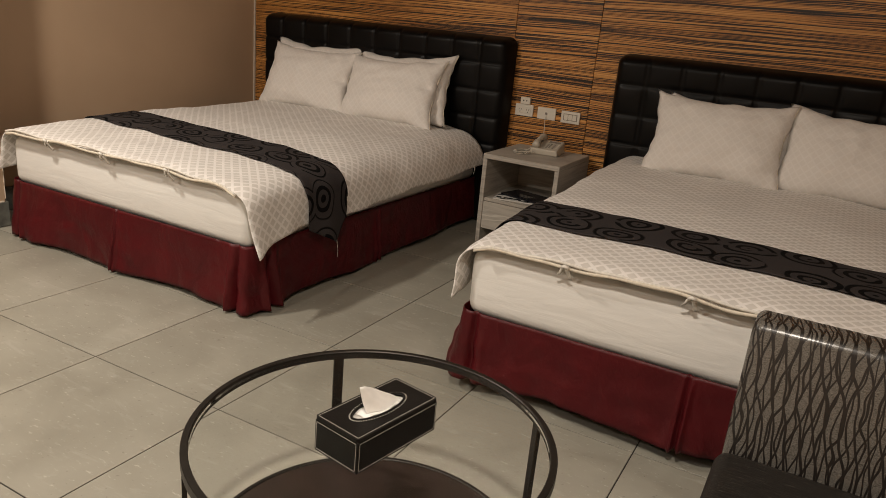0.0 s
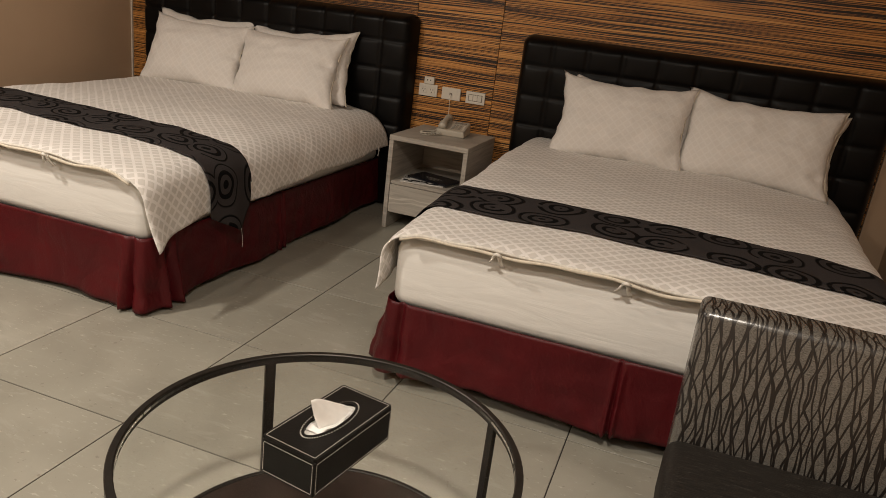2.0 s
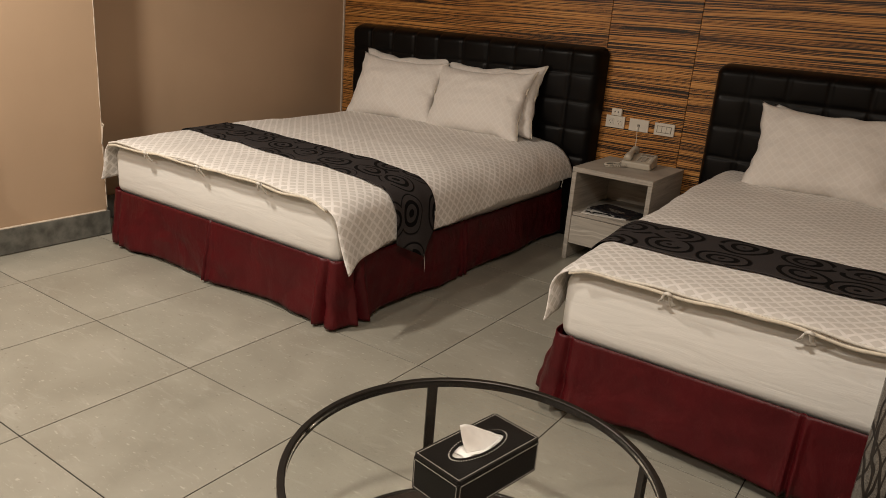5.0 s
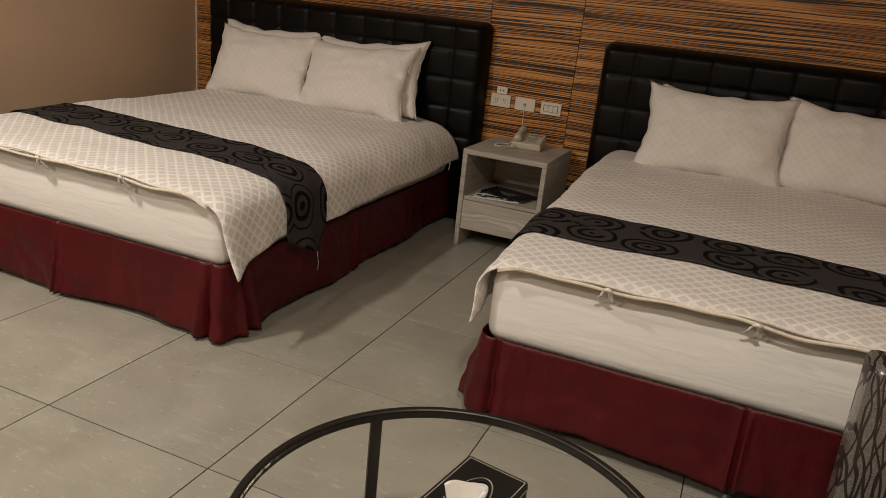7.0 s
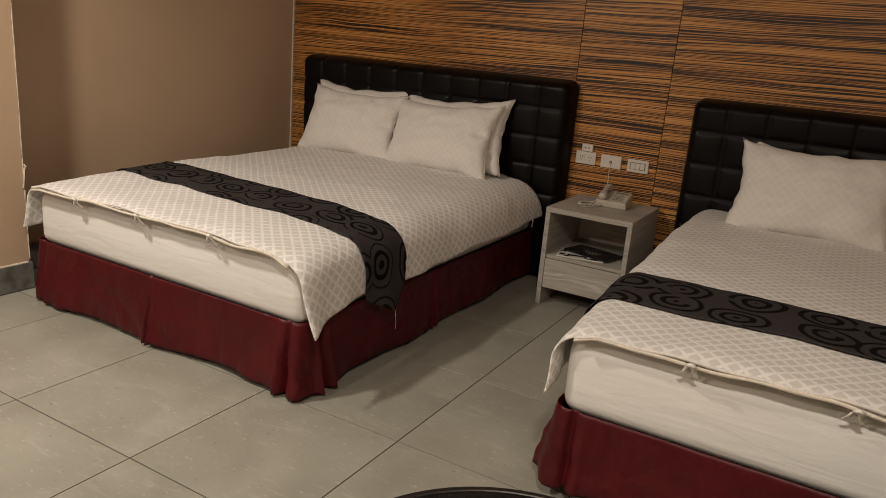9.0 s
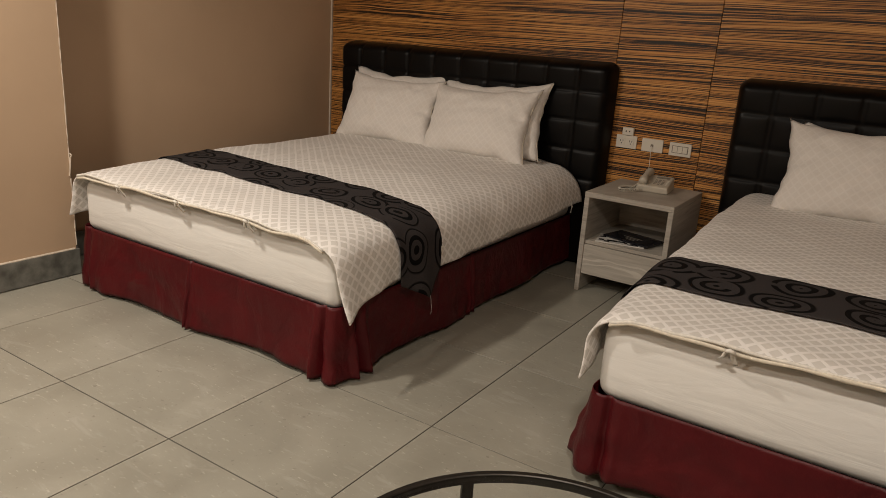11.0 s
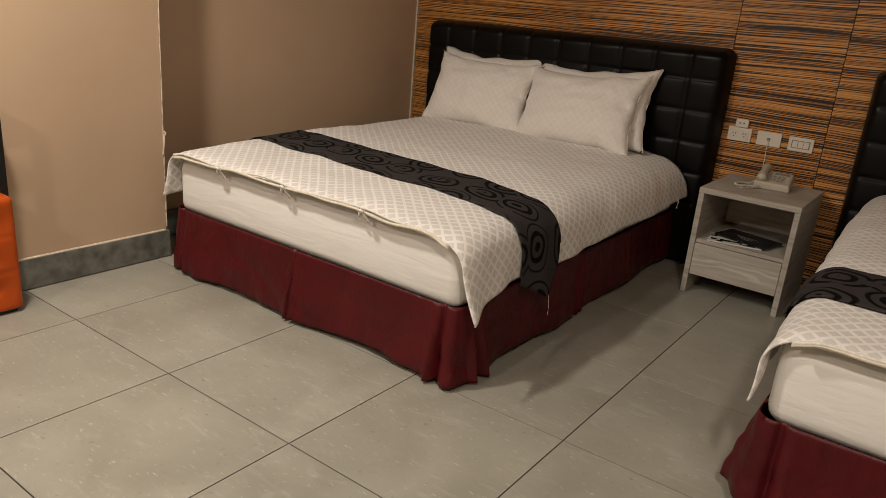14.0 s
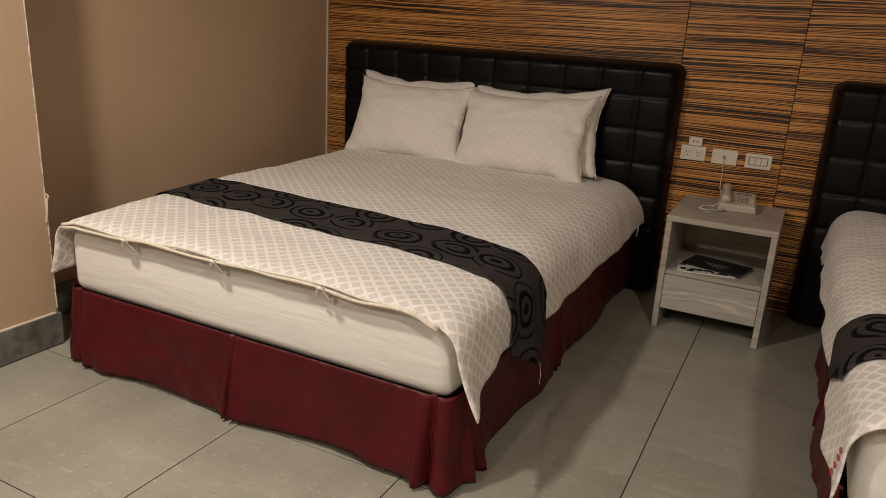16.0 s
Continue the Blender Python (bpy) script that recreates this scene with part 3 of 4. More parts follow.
def bed_at(x, y, hem, head_x, skirt_seed, pleat_side, head_top, group="twin beds"):
    bed = thing("bed", "double bed with black tufted leather headboard and burgundy skirt", "bed", (x, y, 0), group=group)
    part("bed_base", box(-WIDE / 2 + 0.03, WIDE / 2 - 0.03, 0.04, LONG - 0.02, 0.06, 0.27, 0.01), M_BEDBASE, bed, "black box base")
    for lx in (-0.62, 0.62):
        for ly in (0.15, LONG - 0.2):
            part("leg", rod((lx, ly, 0.0), (lx, ly, 0.07), 0.025), M_DARKPL, bed)
    part("mattress", rounded_slab(-WIDE / 2, WIDE / 2, 0.0, LONG, 0.275, TOPZ, 0.05), M_SHEET, bed, "mattress in a white fitted sheet", smooth=True)
    w, e = WIDE / 2, 0.004

    def run(pts, nrm, pleats, seed):
        pts, nrm = [Vector(p) for p in pts], [Vector(n) for n in nrm]
        ln = [0.0]
        for a, b in zip(pts, pts[1:]):
            ln.append(ln[-1] + (b - a).length)
        ob = part("bed_skirt", skirt_run(pts, nrm, ln, pleats, hem, seed), M_SKIRT, bed, "burgundy satin valance with pleats", smooth=True)
        thicken(ob, 0.002)

    c = 0.04
    corner = [radians(a) for a in (0, 22.5, 45, 67.5, 90)]
    pts = [(-w - e, LONG, 0)] + [(-w - e + c - c * math.cos(a), -e + c - c * math.sin(a), 0) for a in corner]
    nrm = [(-1, 0, 0)] + [(-math.cos(a), -math.sin(a), 0) for a in corner]
    pts += [(-px, py, 0) for px, py, _ in pts[::-1]]
    nrm += [(-nx, ny, 0) for nx, ny, _ in nrm[::-1]]
    turn = LONG - c + c * math.pi / 4
    full = 2 * turn + WIDE + c * math.pi / 2 - 2 * c + 0.02
    pleats = [(LONG - pleat_side, 0.014, 0.018), (turn - 0.085, 0.030, 0.034), (turn + 0.055, 0.012, 0.034), (full / 2, 0.013, 0.012),
              (full - turn - 0.050, 0.022, 0.030), (full - turn + 0.090, 0.032, 0.034), (full - LONG + pleat_side, 0.014, 0.018)]
    run(pts, nrm, pleats, skirt_seed)
    hx0, hx1 = head_x[0] - x, head_x[1] - x
    hb = part("headboard", headboard_mesh(hx0, hx1, WALL_Y - y - 0.02, head_top, 0.115), M_BLACK, bed, "black leather headboard in tufted squares", smooth=True)
    part("back_board", box(hx0 + 0.004, hx1 - 0.004, WALL_Y - y - 0.03, WALL_Y - y - 0.006, 0.02, head_top - 0.025, 0.004, 1), M_DARKPL, hb)
    return bed


def bow(parent, x, y, z):
    rnd = random.Random(int(1000 * (x + 5)))
    pts = [(x, y, z), (x - 0.010, y - 0.008, z - 0.006), (x - 0.018, y - 0.002, z - 0.018 - 0.010 * rnd.random()), (x - 0.026, y + 0.014, z - 0.038)]
    pts2 = [(x, y, z), (x + 0.008, y - 0.009, z - 0.012), (x + 0.009, y + 0.002, z - 0.026), (x + 0.016, y + 0.014, z - 0.046)]
    for p in (pts, pts2):
        bm = sheet(lambda u, v: Vector(p[min(3, int(u * 3))]).lerp(Vector(p[min(3, int(u * 3) + 1)]), u * 3 - int(u * 3)) + Vector((0.012 * (v - 0.5), 0, 0.005 * (v - 0.5))), 9, 1)
        thicken(part("tie", bm, M_TIE, parent, "white cotton tie tape", smooth=True), 0.0015)
    part("tie", tube([(x - 0.010, y - 0.012, z - 0.002), (x, y - 0.018, z + 0.004), (x + 0.012, y - 0.012, z - 0.003)], 0.006, 6), M_TIE, parent, "white cotton tie tape", smooth=True)


def duvet_at(x, y, seed, drops, label):
    d = thing("duvet", label, "duvet", (x, y, 0), group="duvets")
    top = part("duvet_cover", duvet_mesh(seed, drops), M_DUVET, d, smooth=True)
    thicken(top, 0.006, -1.0)
    # the open end, turned into a cream hem
    def hem_fn(k):
        def fn(u, v):
            xx = -H0 - 0.03 + u * (2 * H0 + 0.06)
            sag = (0.002 + 0.004 * k) * math.sin(u * 19 + seed + k) + 0.005 * wob(u * 9, k, seed)
            th = math.pi * (0.1 + 1.5 * v)
            r = 0.0042 + 0.002 * wob(u * 14, seed + k)
            zz = top_height(min(H0, max(-H0, xx)), 0, seed) - 0.002 - 0.010 * k + sag - 0.02 * max(0, abs(u - 0.5) - 0.46) * 20
            return (xx, -0.036 - 0.002 * k - r * math.sin(th), zz + r * math.cos(th))
        return fn
    for k in (0, 1):
        thicken(part("hem", sheet(hem_fn(k), 90, 6), M_TIE if k == 0 else M_CREAM, d, "folded cream hem of the open end", smooth=True), 0.002)
    for f in (0.23, 0.48, 0.74):
        bow(d, (f - 0.5) * WIDE, -0.042, top_height((f - 0.5) * WIDE, 0, seed) - 0.008)
    for sg in (1, -1):
        hx = sg * (flat_half(1.9, sg) + edge_radius(1.9, sg) - 0.004)
        part("tie", tube([(hx, LONG - 0.20, TOPZ + 0.09 - drops[sg][1]), (hx + sg * 0.006, LONG - 0.19, TOPZ + 0.06 - drops[sg][1]), (hx + sg * 0.002, LONG - 0.192, TOPZ + 0.025 - drops[sg][1])], 0.004, 5), M_TIE, d, "white cotton tie tape")
    return d


def pillow_mesh(w, h, thick, seed):
    def side(sign):
        def fn(u, v):
            a, b = 2 * u - 1, 2 * v - 1
            x = a * w / 2 * (1 - 0.11 * (1 - b * b) * abs(a) ** 3)
            z = b * h / 2 * (1 - 0.12 * (1 - a * a) * abs(b) ** 3)
            body = (max(0, 1 - abs(a) ** 2.6) * max(0, 1 - abs(b) ** 2.6)) ** 0.55
            wr = 0.016 * wob(a * 2.2, b * 2.2, seed) + 0.011 * wob(a * 6, b * 5, seed + 3) + 0.007 * wob(a * 12 + b * 7, b * 4, seed + 6) * max(0, abs(a) - 0.3)
            side_on = max(0, abs(a) - 0.72) / 0.28
            wr += 0.030 * side_on * wob(b * 5.5, sign + seed * 1.7, a * 1.5)
            x *= 1 + 0.030 * side_on * wob(b * 4.5, seed + 2.2, 0.5)
            dent = 0.05 * math.exp(-(((a - 0.86) / 0.16) ** 2 + ((b + 0.25 - 0.4 * math.sin(seed)) / 0.10) ** 2))
            wr -= dent
            rim = 0.010 * wob(a * 5 + b * 3, seed) * (1 - body)
            return (x, sign * (thick / 2 * body + wr * body) + rim, z + 0.014 * wob(a * 3, seed + 9) * abs(b) - 0.018 * (1 - a * a) * max(0, b))
        return fn

    bm = sheet(side(-1), 40, 30, lambda u, v: (u * w, v * h))
    other = sheet(side(1), 40, 30, lambda u, v: (u * w, v * h))
    me = bpy.data.meshes.new("half")
    bmesh.ops.reverse_faces(other, faces=other.faces)
    other.to_mesh(me)
    other.free()
    bm.from_mesh(me)
    bpy.data.meshes.remove(me)
    bmesh.ops.remove_doubles(bm, verts=bm.verts, dist=0.0005)
    return bm


def pillow_at(x, y, z, w, h, lean, yaw, roll, seed, label, group):
    ob = part("pillow", pillow_mesh(w, h, 0.20, seed), M_PILLOW, smooth=True)
    ob.matrix_basis = pose(x, y, z, 0, 0, yaw) @ pose(0, 0, 0, -lean, roll, 0) @ pose(0, 0, h / 2)
    edge = []
    for i in range(31):
        b = 2 * i / 30 - 1
        edge.append((w / 2 * (1 - 0.11 * (1 - b * b)) - 0.004, 0.010 * wob(5 + b * 3, seed), b * h / 2 * 0.985 + 0.014 * wob(3.0, seed + 9) * abs(b)))
    part("seam", tube(edge, 0.0035, 6), M_CREAM, ob, "cream seam of the pillowcase", smooth=True)
    return tagged(ob, label, "pillow", group)


B1X, B1Y, B2X, B2Y = -2.835, 2.14, -0.277, 2.17
bed_at(B1X, B1Y, 0.012, (-3.85, -1.892), 0.4, 0.93, 1.172)
bed_at(B2X, B2Y, 0.045, (-1.24, 0.69), 2.1, 0.93, 1.152)
duvet_at(B1X, B1Y, 1.7, {1: (0.235, 0.20), -1: (0.20, 0.19)}, "white jacquard duvet with small lattice pattern on the bed")
second_duvet = duvet_at(B2X, B2Y, 5.2, {1: (0.19, 0.19), -1: (0.215, 0.19)}, "white jacquard duvet with small lattice pattern on the bed")
for x, y, seed, t0, t1, skew, hangs in ((B1X, B1Y, 1.7, 0.37, 0.655, -0.065, {1: 0.40, -1: 0.24}), (B2X, B2Y, 5.2, 0.29, 0.585, 0.01, {1: 0.28, -1: 0.22})):
    r = thing("bed_runner", "charcoal bed runner with black oval rings across the duvet", "bed runner", (x, y, 0), group="bed runners")
    cloth = part("runner_cloth", runner_mesh(seed, t0, t1, skew, hangs), M_RUN, r, smooth=True)
    thicken(cloth, 0.003, 1.0)
    if t0 > 0.35:
        end = min((v.co for v in cloth.data.vertices if v.co.x > 0), key=lambda co: co.z)
        part("loose_thread", tube([(end.x + 0.004, end.y, end.z + 0.01), (end.x + 0.010, end.y + 0.002, end.z - 0.04), (end.x + 0.007, end.y + 0.006, end.z - 0.075)], 0.0007, 5), M_TIE, r, "loose white thread at the hem")
    tag = cloth.data.vertices[134 * 25 + 24].co
    part("sewn_label", box(tag.x - 0.001, tag.x + 0.004, tag.y - 0.004, tag.y + 0.012, tag.z - 0.014, tag.z + 0.014), M_TIE, r, "tiny white sewn label")

for k, (x, y, w, yaw, roll) in enumerate(((-3.29, 3.94, 0.74, 2, 1), (-2.61, 3.92, 0.77, -3, -2))):
    pillow_at(x - 0.01 + 0.04 * k, y + 0.11, 0.58, w, 0.46, 18, yaw, roll - 1, 3.0 + k, "white pillow leaning on the black headboard", "pillows on the beds")
    pillow_at(x, y, 0.566, w - 0.02, 0.46, 24, yaw, roll, 7.0 + k, "white patterned pillow propped against another", "pillows on the beds")
for k, (x, y, w, yaw, roll) in enumerate(((-0.595, 3.90, 0.71, 0, 0), (0.065, 3.93, 0.76, -3, 1))):
    pillow_at(x + 0.035, y + 0.11, 0.565, w - 0.03, 0.43, 17, yaw, roll + 1, 13.0 + k, "white pillow leaning on the black headboard", "pillows on the beds")
    pillow_at(x, y, 0.566, w, 0.462, 22, yaw, roll, 17.0 + k, "plump white pillow propped on the bed", "pillows on the beds")

# red stamped marks on the hanging corner
for k in range(4):
    q, t = 0.185 + 0.022 * k, 0.035 + 0.004 * k
    cx, dz = cover(-1, q, t, 0.004, seed=5.2)
    cx -= 0.02 * (q / 0.3) ** 2 * math.exp(-((t + 0.03) / 0.12) ** 2)
    zz = top_height(-H0, t, 5.2) - dz
    part("laundry_mark", box(cx - 0.002, cx + 0.002, t - 0.012, t + 0.010, zz - 0.003, zz + 0.003), M_INK, second_duvet, "faint red laundry stamp")

# ---- nightstand ----
NX0, NX1, NY0, NY1, NZ = -1.798, -1.335, 3.77, 4.285, 0.537
ns = thing("nightstand", "pale grey oak nightstand with open shelf and one drawer", "nightstand", ((NX0 + NX1) / 2, NY0, 0))
nw, nd = (NX1 - NX0) / 2, NY1 - NY0
part("tabletop", box(-nw, nw, 0, nd, NZ - 0.028, NZ, 0.002, 1), M_OAK, ns)
for sg in (-1, 1):
    part("side_panel", box(min(sg * nw, sg * (nw - 0.026)), max(sg * nw, sg * (nw - 0.026)), 0.001, nd, 0.0, NZ - 0.0285, 0.002, 1), M_OAK, ns)
part("back_panel", box(-nw + 0.027, nw - 0.027, nd - 0.02, nd - 0.004, 0.10, NZ - 0.029), M_OAK, ns)
part("shelf", box(-nw + 0.027, nw - 0.027, 0.012, nd - 0.021, 0.262, 0.280, 0.001, 1), M_OAK, ns)
part("bottom", box(-nw + 0.027, nw - 0.027, 0.03, nd - 0.021, 0.096, 0.110), M_OAK, ns)
part("drawer_front", box(-nw + 0.028, nw - 0.028, 0.004, 0.024, 0.098, 0.259, 0.0015, 1), M_DRAWER, ns, "drawer front with raised pale grain")

mag = thing("magazine", "white and black printed brochure on the nightstand shelf", "magazine", (-1.60, 3.90, 0.2805), 12)
part("pages", box(-0.14, 0.11, -0.085, 0.09, 0.0, 0.005, 0.001, 1), M_PAPER, mag)
rnd = random.Random(5)
for k in range(16):
    x, y = -0.13 + rnd.random() * 0.22, -0.085 + rnd.random() * 0.14
    part("print_block", box(x, x + 0.015 + 0.04 * rnd.random(), y, y + 0.008 + 0.02 * rnd.random(), 0.0061 + k * 0.00002, 0.0066 + k * 0.00002), M_PRINT, mag)
bk = thing("folder", "black glossy folder lying on the brochure", "folder", (-1.575, 3.955, 0.2875), -14)
part("cover", box(-0.13, 0.14, -0.085, 0.085, 0.0, 0.010, 0.002, 1), M_PRINT, bk)
for k in range(3):
    part("title_bar", box(-0.05 + 0.02 * k, 0.06 - 0.01 * k, -0.01 - 0.02 * k, -0.004 - 0.02 * k, 0.0101, 0.0104), M_GREYKEY, bk)

# ---- telephone ----
ph = thing("telephone", "beige corded desk telephone on the nightstand", "telephone", (-1.545, 4.115, NZ), 6)
ph.scale = (0.84, 0.84, 0.84)


def phone_body():
    bm = bmesh.new()
    add_box(bm, -0.10, 0.10, -0.11, 0.10, 0.0, 0.045, 0.010, 3)
    for v in bm.verts:
        if v.co.z > 0.02:
            v.co.z += (v.co.y + 0.10) * 0.18
            v.co.x *= 0.96
    return bm


part("body", phone_body(), M_BEIGE, ph, smooth=False)
hs = part("handset", tube([(-0.062, -0.105 + 0.021 * i, 0.058 + 0.018 * math.sin(math.pi * i / 10) + 0.0036 * i) for i in range(11)], lambda f: 0.027 if f < 0.22 or f > 0.78 else 0.019, 12), M_BEIGE, ph, smooth=True)
for i in range(4):
    for j in range(3):
        part("key", box(-0.005 + 0.022 * j, 0.012 + 0.022 * j, -0.07 + 0.024 * i, -0.054 + 0.024 * i, 0.047 + 0.0044 * i, 0.0535 + 0.0044 * i, 0.002, 1), M_GREYKEY, ph)
part("display", box(-0.005, 0.075, 0.042, 0.078, 0.068, 0.0765, 0.002, 1), M_GREYKEY, ph)
for i in range(5):
    part("key", box(0.066, 0.082, -0.072 + 0.020 * i, -0.060 + 0.020 * i, 0.046 + 0.0037 * i, 0.0515 + 0.0037 * i, 0.002, 1), M_WHITE, ph)
coil = []
for i in range(420):
    f = i / 419
    a = f * 2 * math.pi * 42
    cx = -0.070 - 0.125 * math.sin(math.pi * f) + 0.02 * f
    cy = -0.09 + 0.02 * math.sin(math.pi * f) - 0.14 * math.sin(math.pi * f * f)
    coil.append((cx + 0.009 * math.cos(a), cy + 0.003 * math.cos(a), 0.0125 + 0.009 * math.sin(a) + (0.04 * max(0, 1 - f * 8))))
part("coiled_cord", tube(coil, 0.0028, 5), M_BEIGE, ph, "coiled beige handset cord", smooth=True)

# ---- wall plates ----
for k, x in enumerate((-1.803, -1.653, -1.497)):
    z = 0.745 - 0.002 * k
    names = (("outlet", "white double socket plate on the wooden wall", "socket"), ("telephone_socket", "white telephone socket plate with a cord", "socket"), ("light_switch", "white three-button switch plate on the wall", "light switch"))[k]
    pl = thing(names[0], names[1], names[2], (x, WALL_Y - 0.0045, z))
    part("plate", box(-0.060, 0.060, -0.011, 0, -0.036, 0.036, 0.003, 2), M_WHITE, pl)
    if k == 0:
        for dx in (-0.026, 0.026):
            part("socket_face", box(dx - 0.019, dx + 0.019, -0.0135, -0.0112, -0.018, 0.018, 0.001, 1), M_WHITE, pl)
            for sx in (-0.007, 0.007):
                part("slot", box(dx + sx - 0.0015, dx + sx + 0.0015, -0.0142, -0.0136, 0.0, 0.010), M_DARKPL, pl)
            part("slot", box(dx - 0.003, dx + 0.003, -0.0142, -0.0136, -0.012, -0.007), M_DARKPL, pl)
        ad = thing("socket_adapter", "small white socket above the double one", "socket", (x + 0.005, WALL_Y - 0.0045, z + 0.060))
        part("plate", box(-0.032, 0.032, -0.020, 0, -0.022, 0.020, 0.003, 2), M_WHITE, ad)
        for sx in (-0.010, 0.010):
            part("slot", box(sx - 0.003, sx + 0.003, -0.021, -0.0201, -0.004, 0.004), M_DARKPL, ad)
    elif k == 1:
        part("jack", box(-0.007, 0.007, -0.0165, -0.0112, -0.007, 0.007, 0.001, 1), M_GREYKEY, pl)
        cord = [(0.0, -0.014, 0.0), (0.001, -0.025, -0.03), (0.003, -0.020, -0.09), (0.004, -0.022, -0.15), (0.02, -0.03, -0.195), (0.06, -0.06, -0.2035), (0.09, -0.10, -0.2035)]
        part("cord", tube(cord, 0.0022, 6), M_WHITE, pl, "thin white telephone cord")
    else:
        for dx in (-0.027, 0, 0.027):
            part("button", box(dx - 0.0125, dx + 0.0125, -0.0145, -0.0112, -0.017, 0.017, 0.001, 1), M_WHITE, pl)
        part("button_frame", box(-0.044, 0.044, -0.0112, -0.0108, -0.020, 0.020), M_GREYKEY, pl)

# ---- round table ----
TX, TY, TH, TR = -0.748, 1.133, 0.440, 0.384
tb = thing("coffee_table", "round glass coffee table with dark bronze metal frame", "coffee table", (TX, TY, 0))


def ring(r0, r1, z0, z1, seg=96):
    prof = ((r0, z0), (r1, z0), (r1, z1 - 0.002), (r1 - 0.002, z1), (r0 + 0.002, z1), (r0, z1 - 0.002), (r0, z0))
    return sheet(lambda u, v: ((lambda p: (p[0] * math.cos(u * 2 * math.pi), p[0] * math.sin(u * 2 * math.pi), p[1]))(prof[min(6, round(v * 6))])), seg, 6, closed_u=True)


def disc(r, z0, z1, seg=96):
    bm = bmesh.new()
    bmesh.ops.create_cone(bm, cap_ends=True, segments=seg, radius1=r, radius2=r, depth=z1 - z0, matrix=Matrix.Translation((0, 0, (z0 + z1) / 2)))
    return bm


part("rim", ring(TR - 0.015, TR, TH - 0.022, TH), M_METAL, tb, "dark bronze metal ring")
glass = part("glass_top", disc(TR - 0.0155, TH - 0.014, TH - 0.006), M_GLASS, tb, "clear glass top")
glass.visible_shadow = False
for a in (46, 138, 228, 318):
    c, s = math.cos(radians(a)), math.sin(radians(a))
    leg = part("leg", box(-0.005, 0.005, -0.0125, 0.0125, 0.0, TH - 0.0222, 0.001, 1), M_METAL, tb)
    leg.matrix_basis = pose((TR - 0.0075) * c, (TR - 0.0075) * s, 0, 0, 0, a)
part("lower_shelf", disc(TR - 0.026, 0.105, 0.125), M_SHELF, tb, "dark brown round lower shelf")
part("lower_rim", ring(TR - 0.0255, TR - 0.014, 0.098, 0.128), M_METAL, tb)

# ---- tissue box ----
tbx = thing("tissue_box", "black leatherette tissue box with pale stitching", "tissue box", (-0.731, 1.117, TH - 0.006), 80)
bl, bw, bh = 0.117, 0.060, 0.074


def box_shell():
    bm = bmesh.new()
    add_box(bm, -bl, bl, -bw, bw, 0, bh - 0.004, 0.003, 2)
    return bm


part("body", box_shell(), M_BOXL, tbx)


def lid():
    """A top plate with an oval hole."""
    def fn(u, v):
        a = u * 2 * math.pi
        c, s = math.cos(a), math.sin(a)
        inner = Vector((0.072 * c, 0.027 * s, 0))
        k = 1 / max(abs(c) / bl, abs(s) / bw)
        outer = Vector((c * k, s * k, 0))
        if v < 0.5:
            p = inner.lerp(outer, v * 2)
            p.z = bh + 0.003
        else:
            p = outer.copy()
            p.z = bh + 0.003 - 0.007 * (v - 0.5) * 2
        return p
    return sheet(fn, 128, 4, closed_u=True)


part("lid", lid(), M_BOXL, tbx)
part("opening_piping", tube([(0.072 * math.cos(i / 48 * 2 * math.pi), 0.027 * math.sin(i / 48 * 2 * math.pi), bh + 0.0035) for i in range(48)], 0.0028, 6, True), M_BOXL, tbx)
stitches = bmesh.new()
for i in range(64):
    a = (i + 0.5) / 64 * 2 * math.pi
    c, w = Vector((0.0765 * math.cos(a), 0.0315 * math.sin(a), bh + 0.0034)), 0.0011
    add_box(stitches, c.x - w, c.x + w, c.y - w, c.y + w, c.z - 0.0006, c.z + 0.0006)
part("stitching", stitches, M_STITCH, tbx)
part("opening_floor", disc(1.0, bh - 0.0035, bh - 0.003, 40), M_PAPER, tbx).scale = (0.071, 0.026, 1)


def stitch_line(a, b):
    a, b = Vector(a), Vector(b)
    n = max(2, int((b - a).length / 0.006))
    bm = bmesh.new()
    for i in range(n):
        p = a.lerp(b, (i + 0.2) / n)
        q = a.lerp(b, (i + 0.75) / n)
        c, h = (p + q) / 2, (q - p) / 2
        add_box(bm, c.x - abs(h.x) - 0.0006, c.x + abs(h.x) + 0.0006, c.y - abs(h.y) - 0.0006, c.y + abs(h.y) + 0.0006, c.z - abs(h.z) - 0.0006, c.z + abs(h.z) + 0.0006)
    return bm


i0 = 0.005
for sg in (-1, 1):
    for zz in (0.006, bh - 0.008):
        part("stitching", stitch_line((-bl + i0, sg * bw, zz), (bl - i0, sg * bw, zz)), M_STITCH, tbx)
        part("stitching", stitch_line((sg * bl, -bw + i0, zz), (sg * bl, bw - i0, zz)), M_STITCH, tbx)
    part("stitching", stitch_line((-bl + i0, sg * (bw - 0.005), bh + 0.003), (bl - i0, sg * (bw - 0.005), bh + 0.003)), M_STITCH, tbx)
    part("stitching", stitch_line((sg * (bl - 0.005), -bw + i0, bh + 0.003), (sg * (bl - 0.005), bw - i0, bh + 0.003)), M_STITCH, tbx)
    for s2 in (-1, 1):
        part("stitching", stitch_line((sg * (bl - 0.005), s2 * bw, 0.008), (sg * (bl - 0.005), s2 * bw, bh - 0.01)), M_STITCH, tbx)
        part("stitching", stitch_line((sg * bl, s2 * (bw - 0.005), 0.008), (sg * bl, s2 * (bw - 0.005), bh - 0.01)), M_STITCH, tbx)


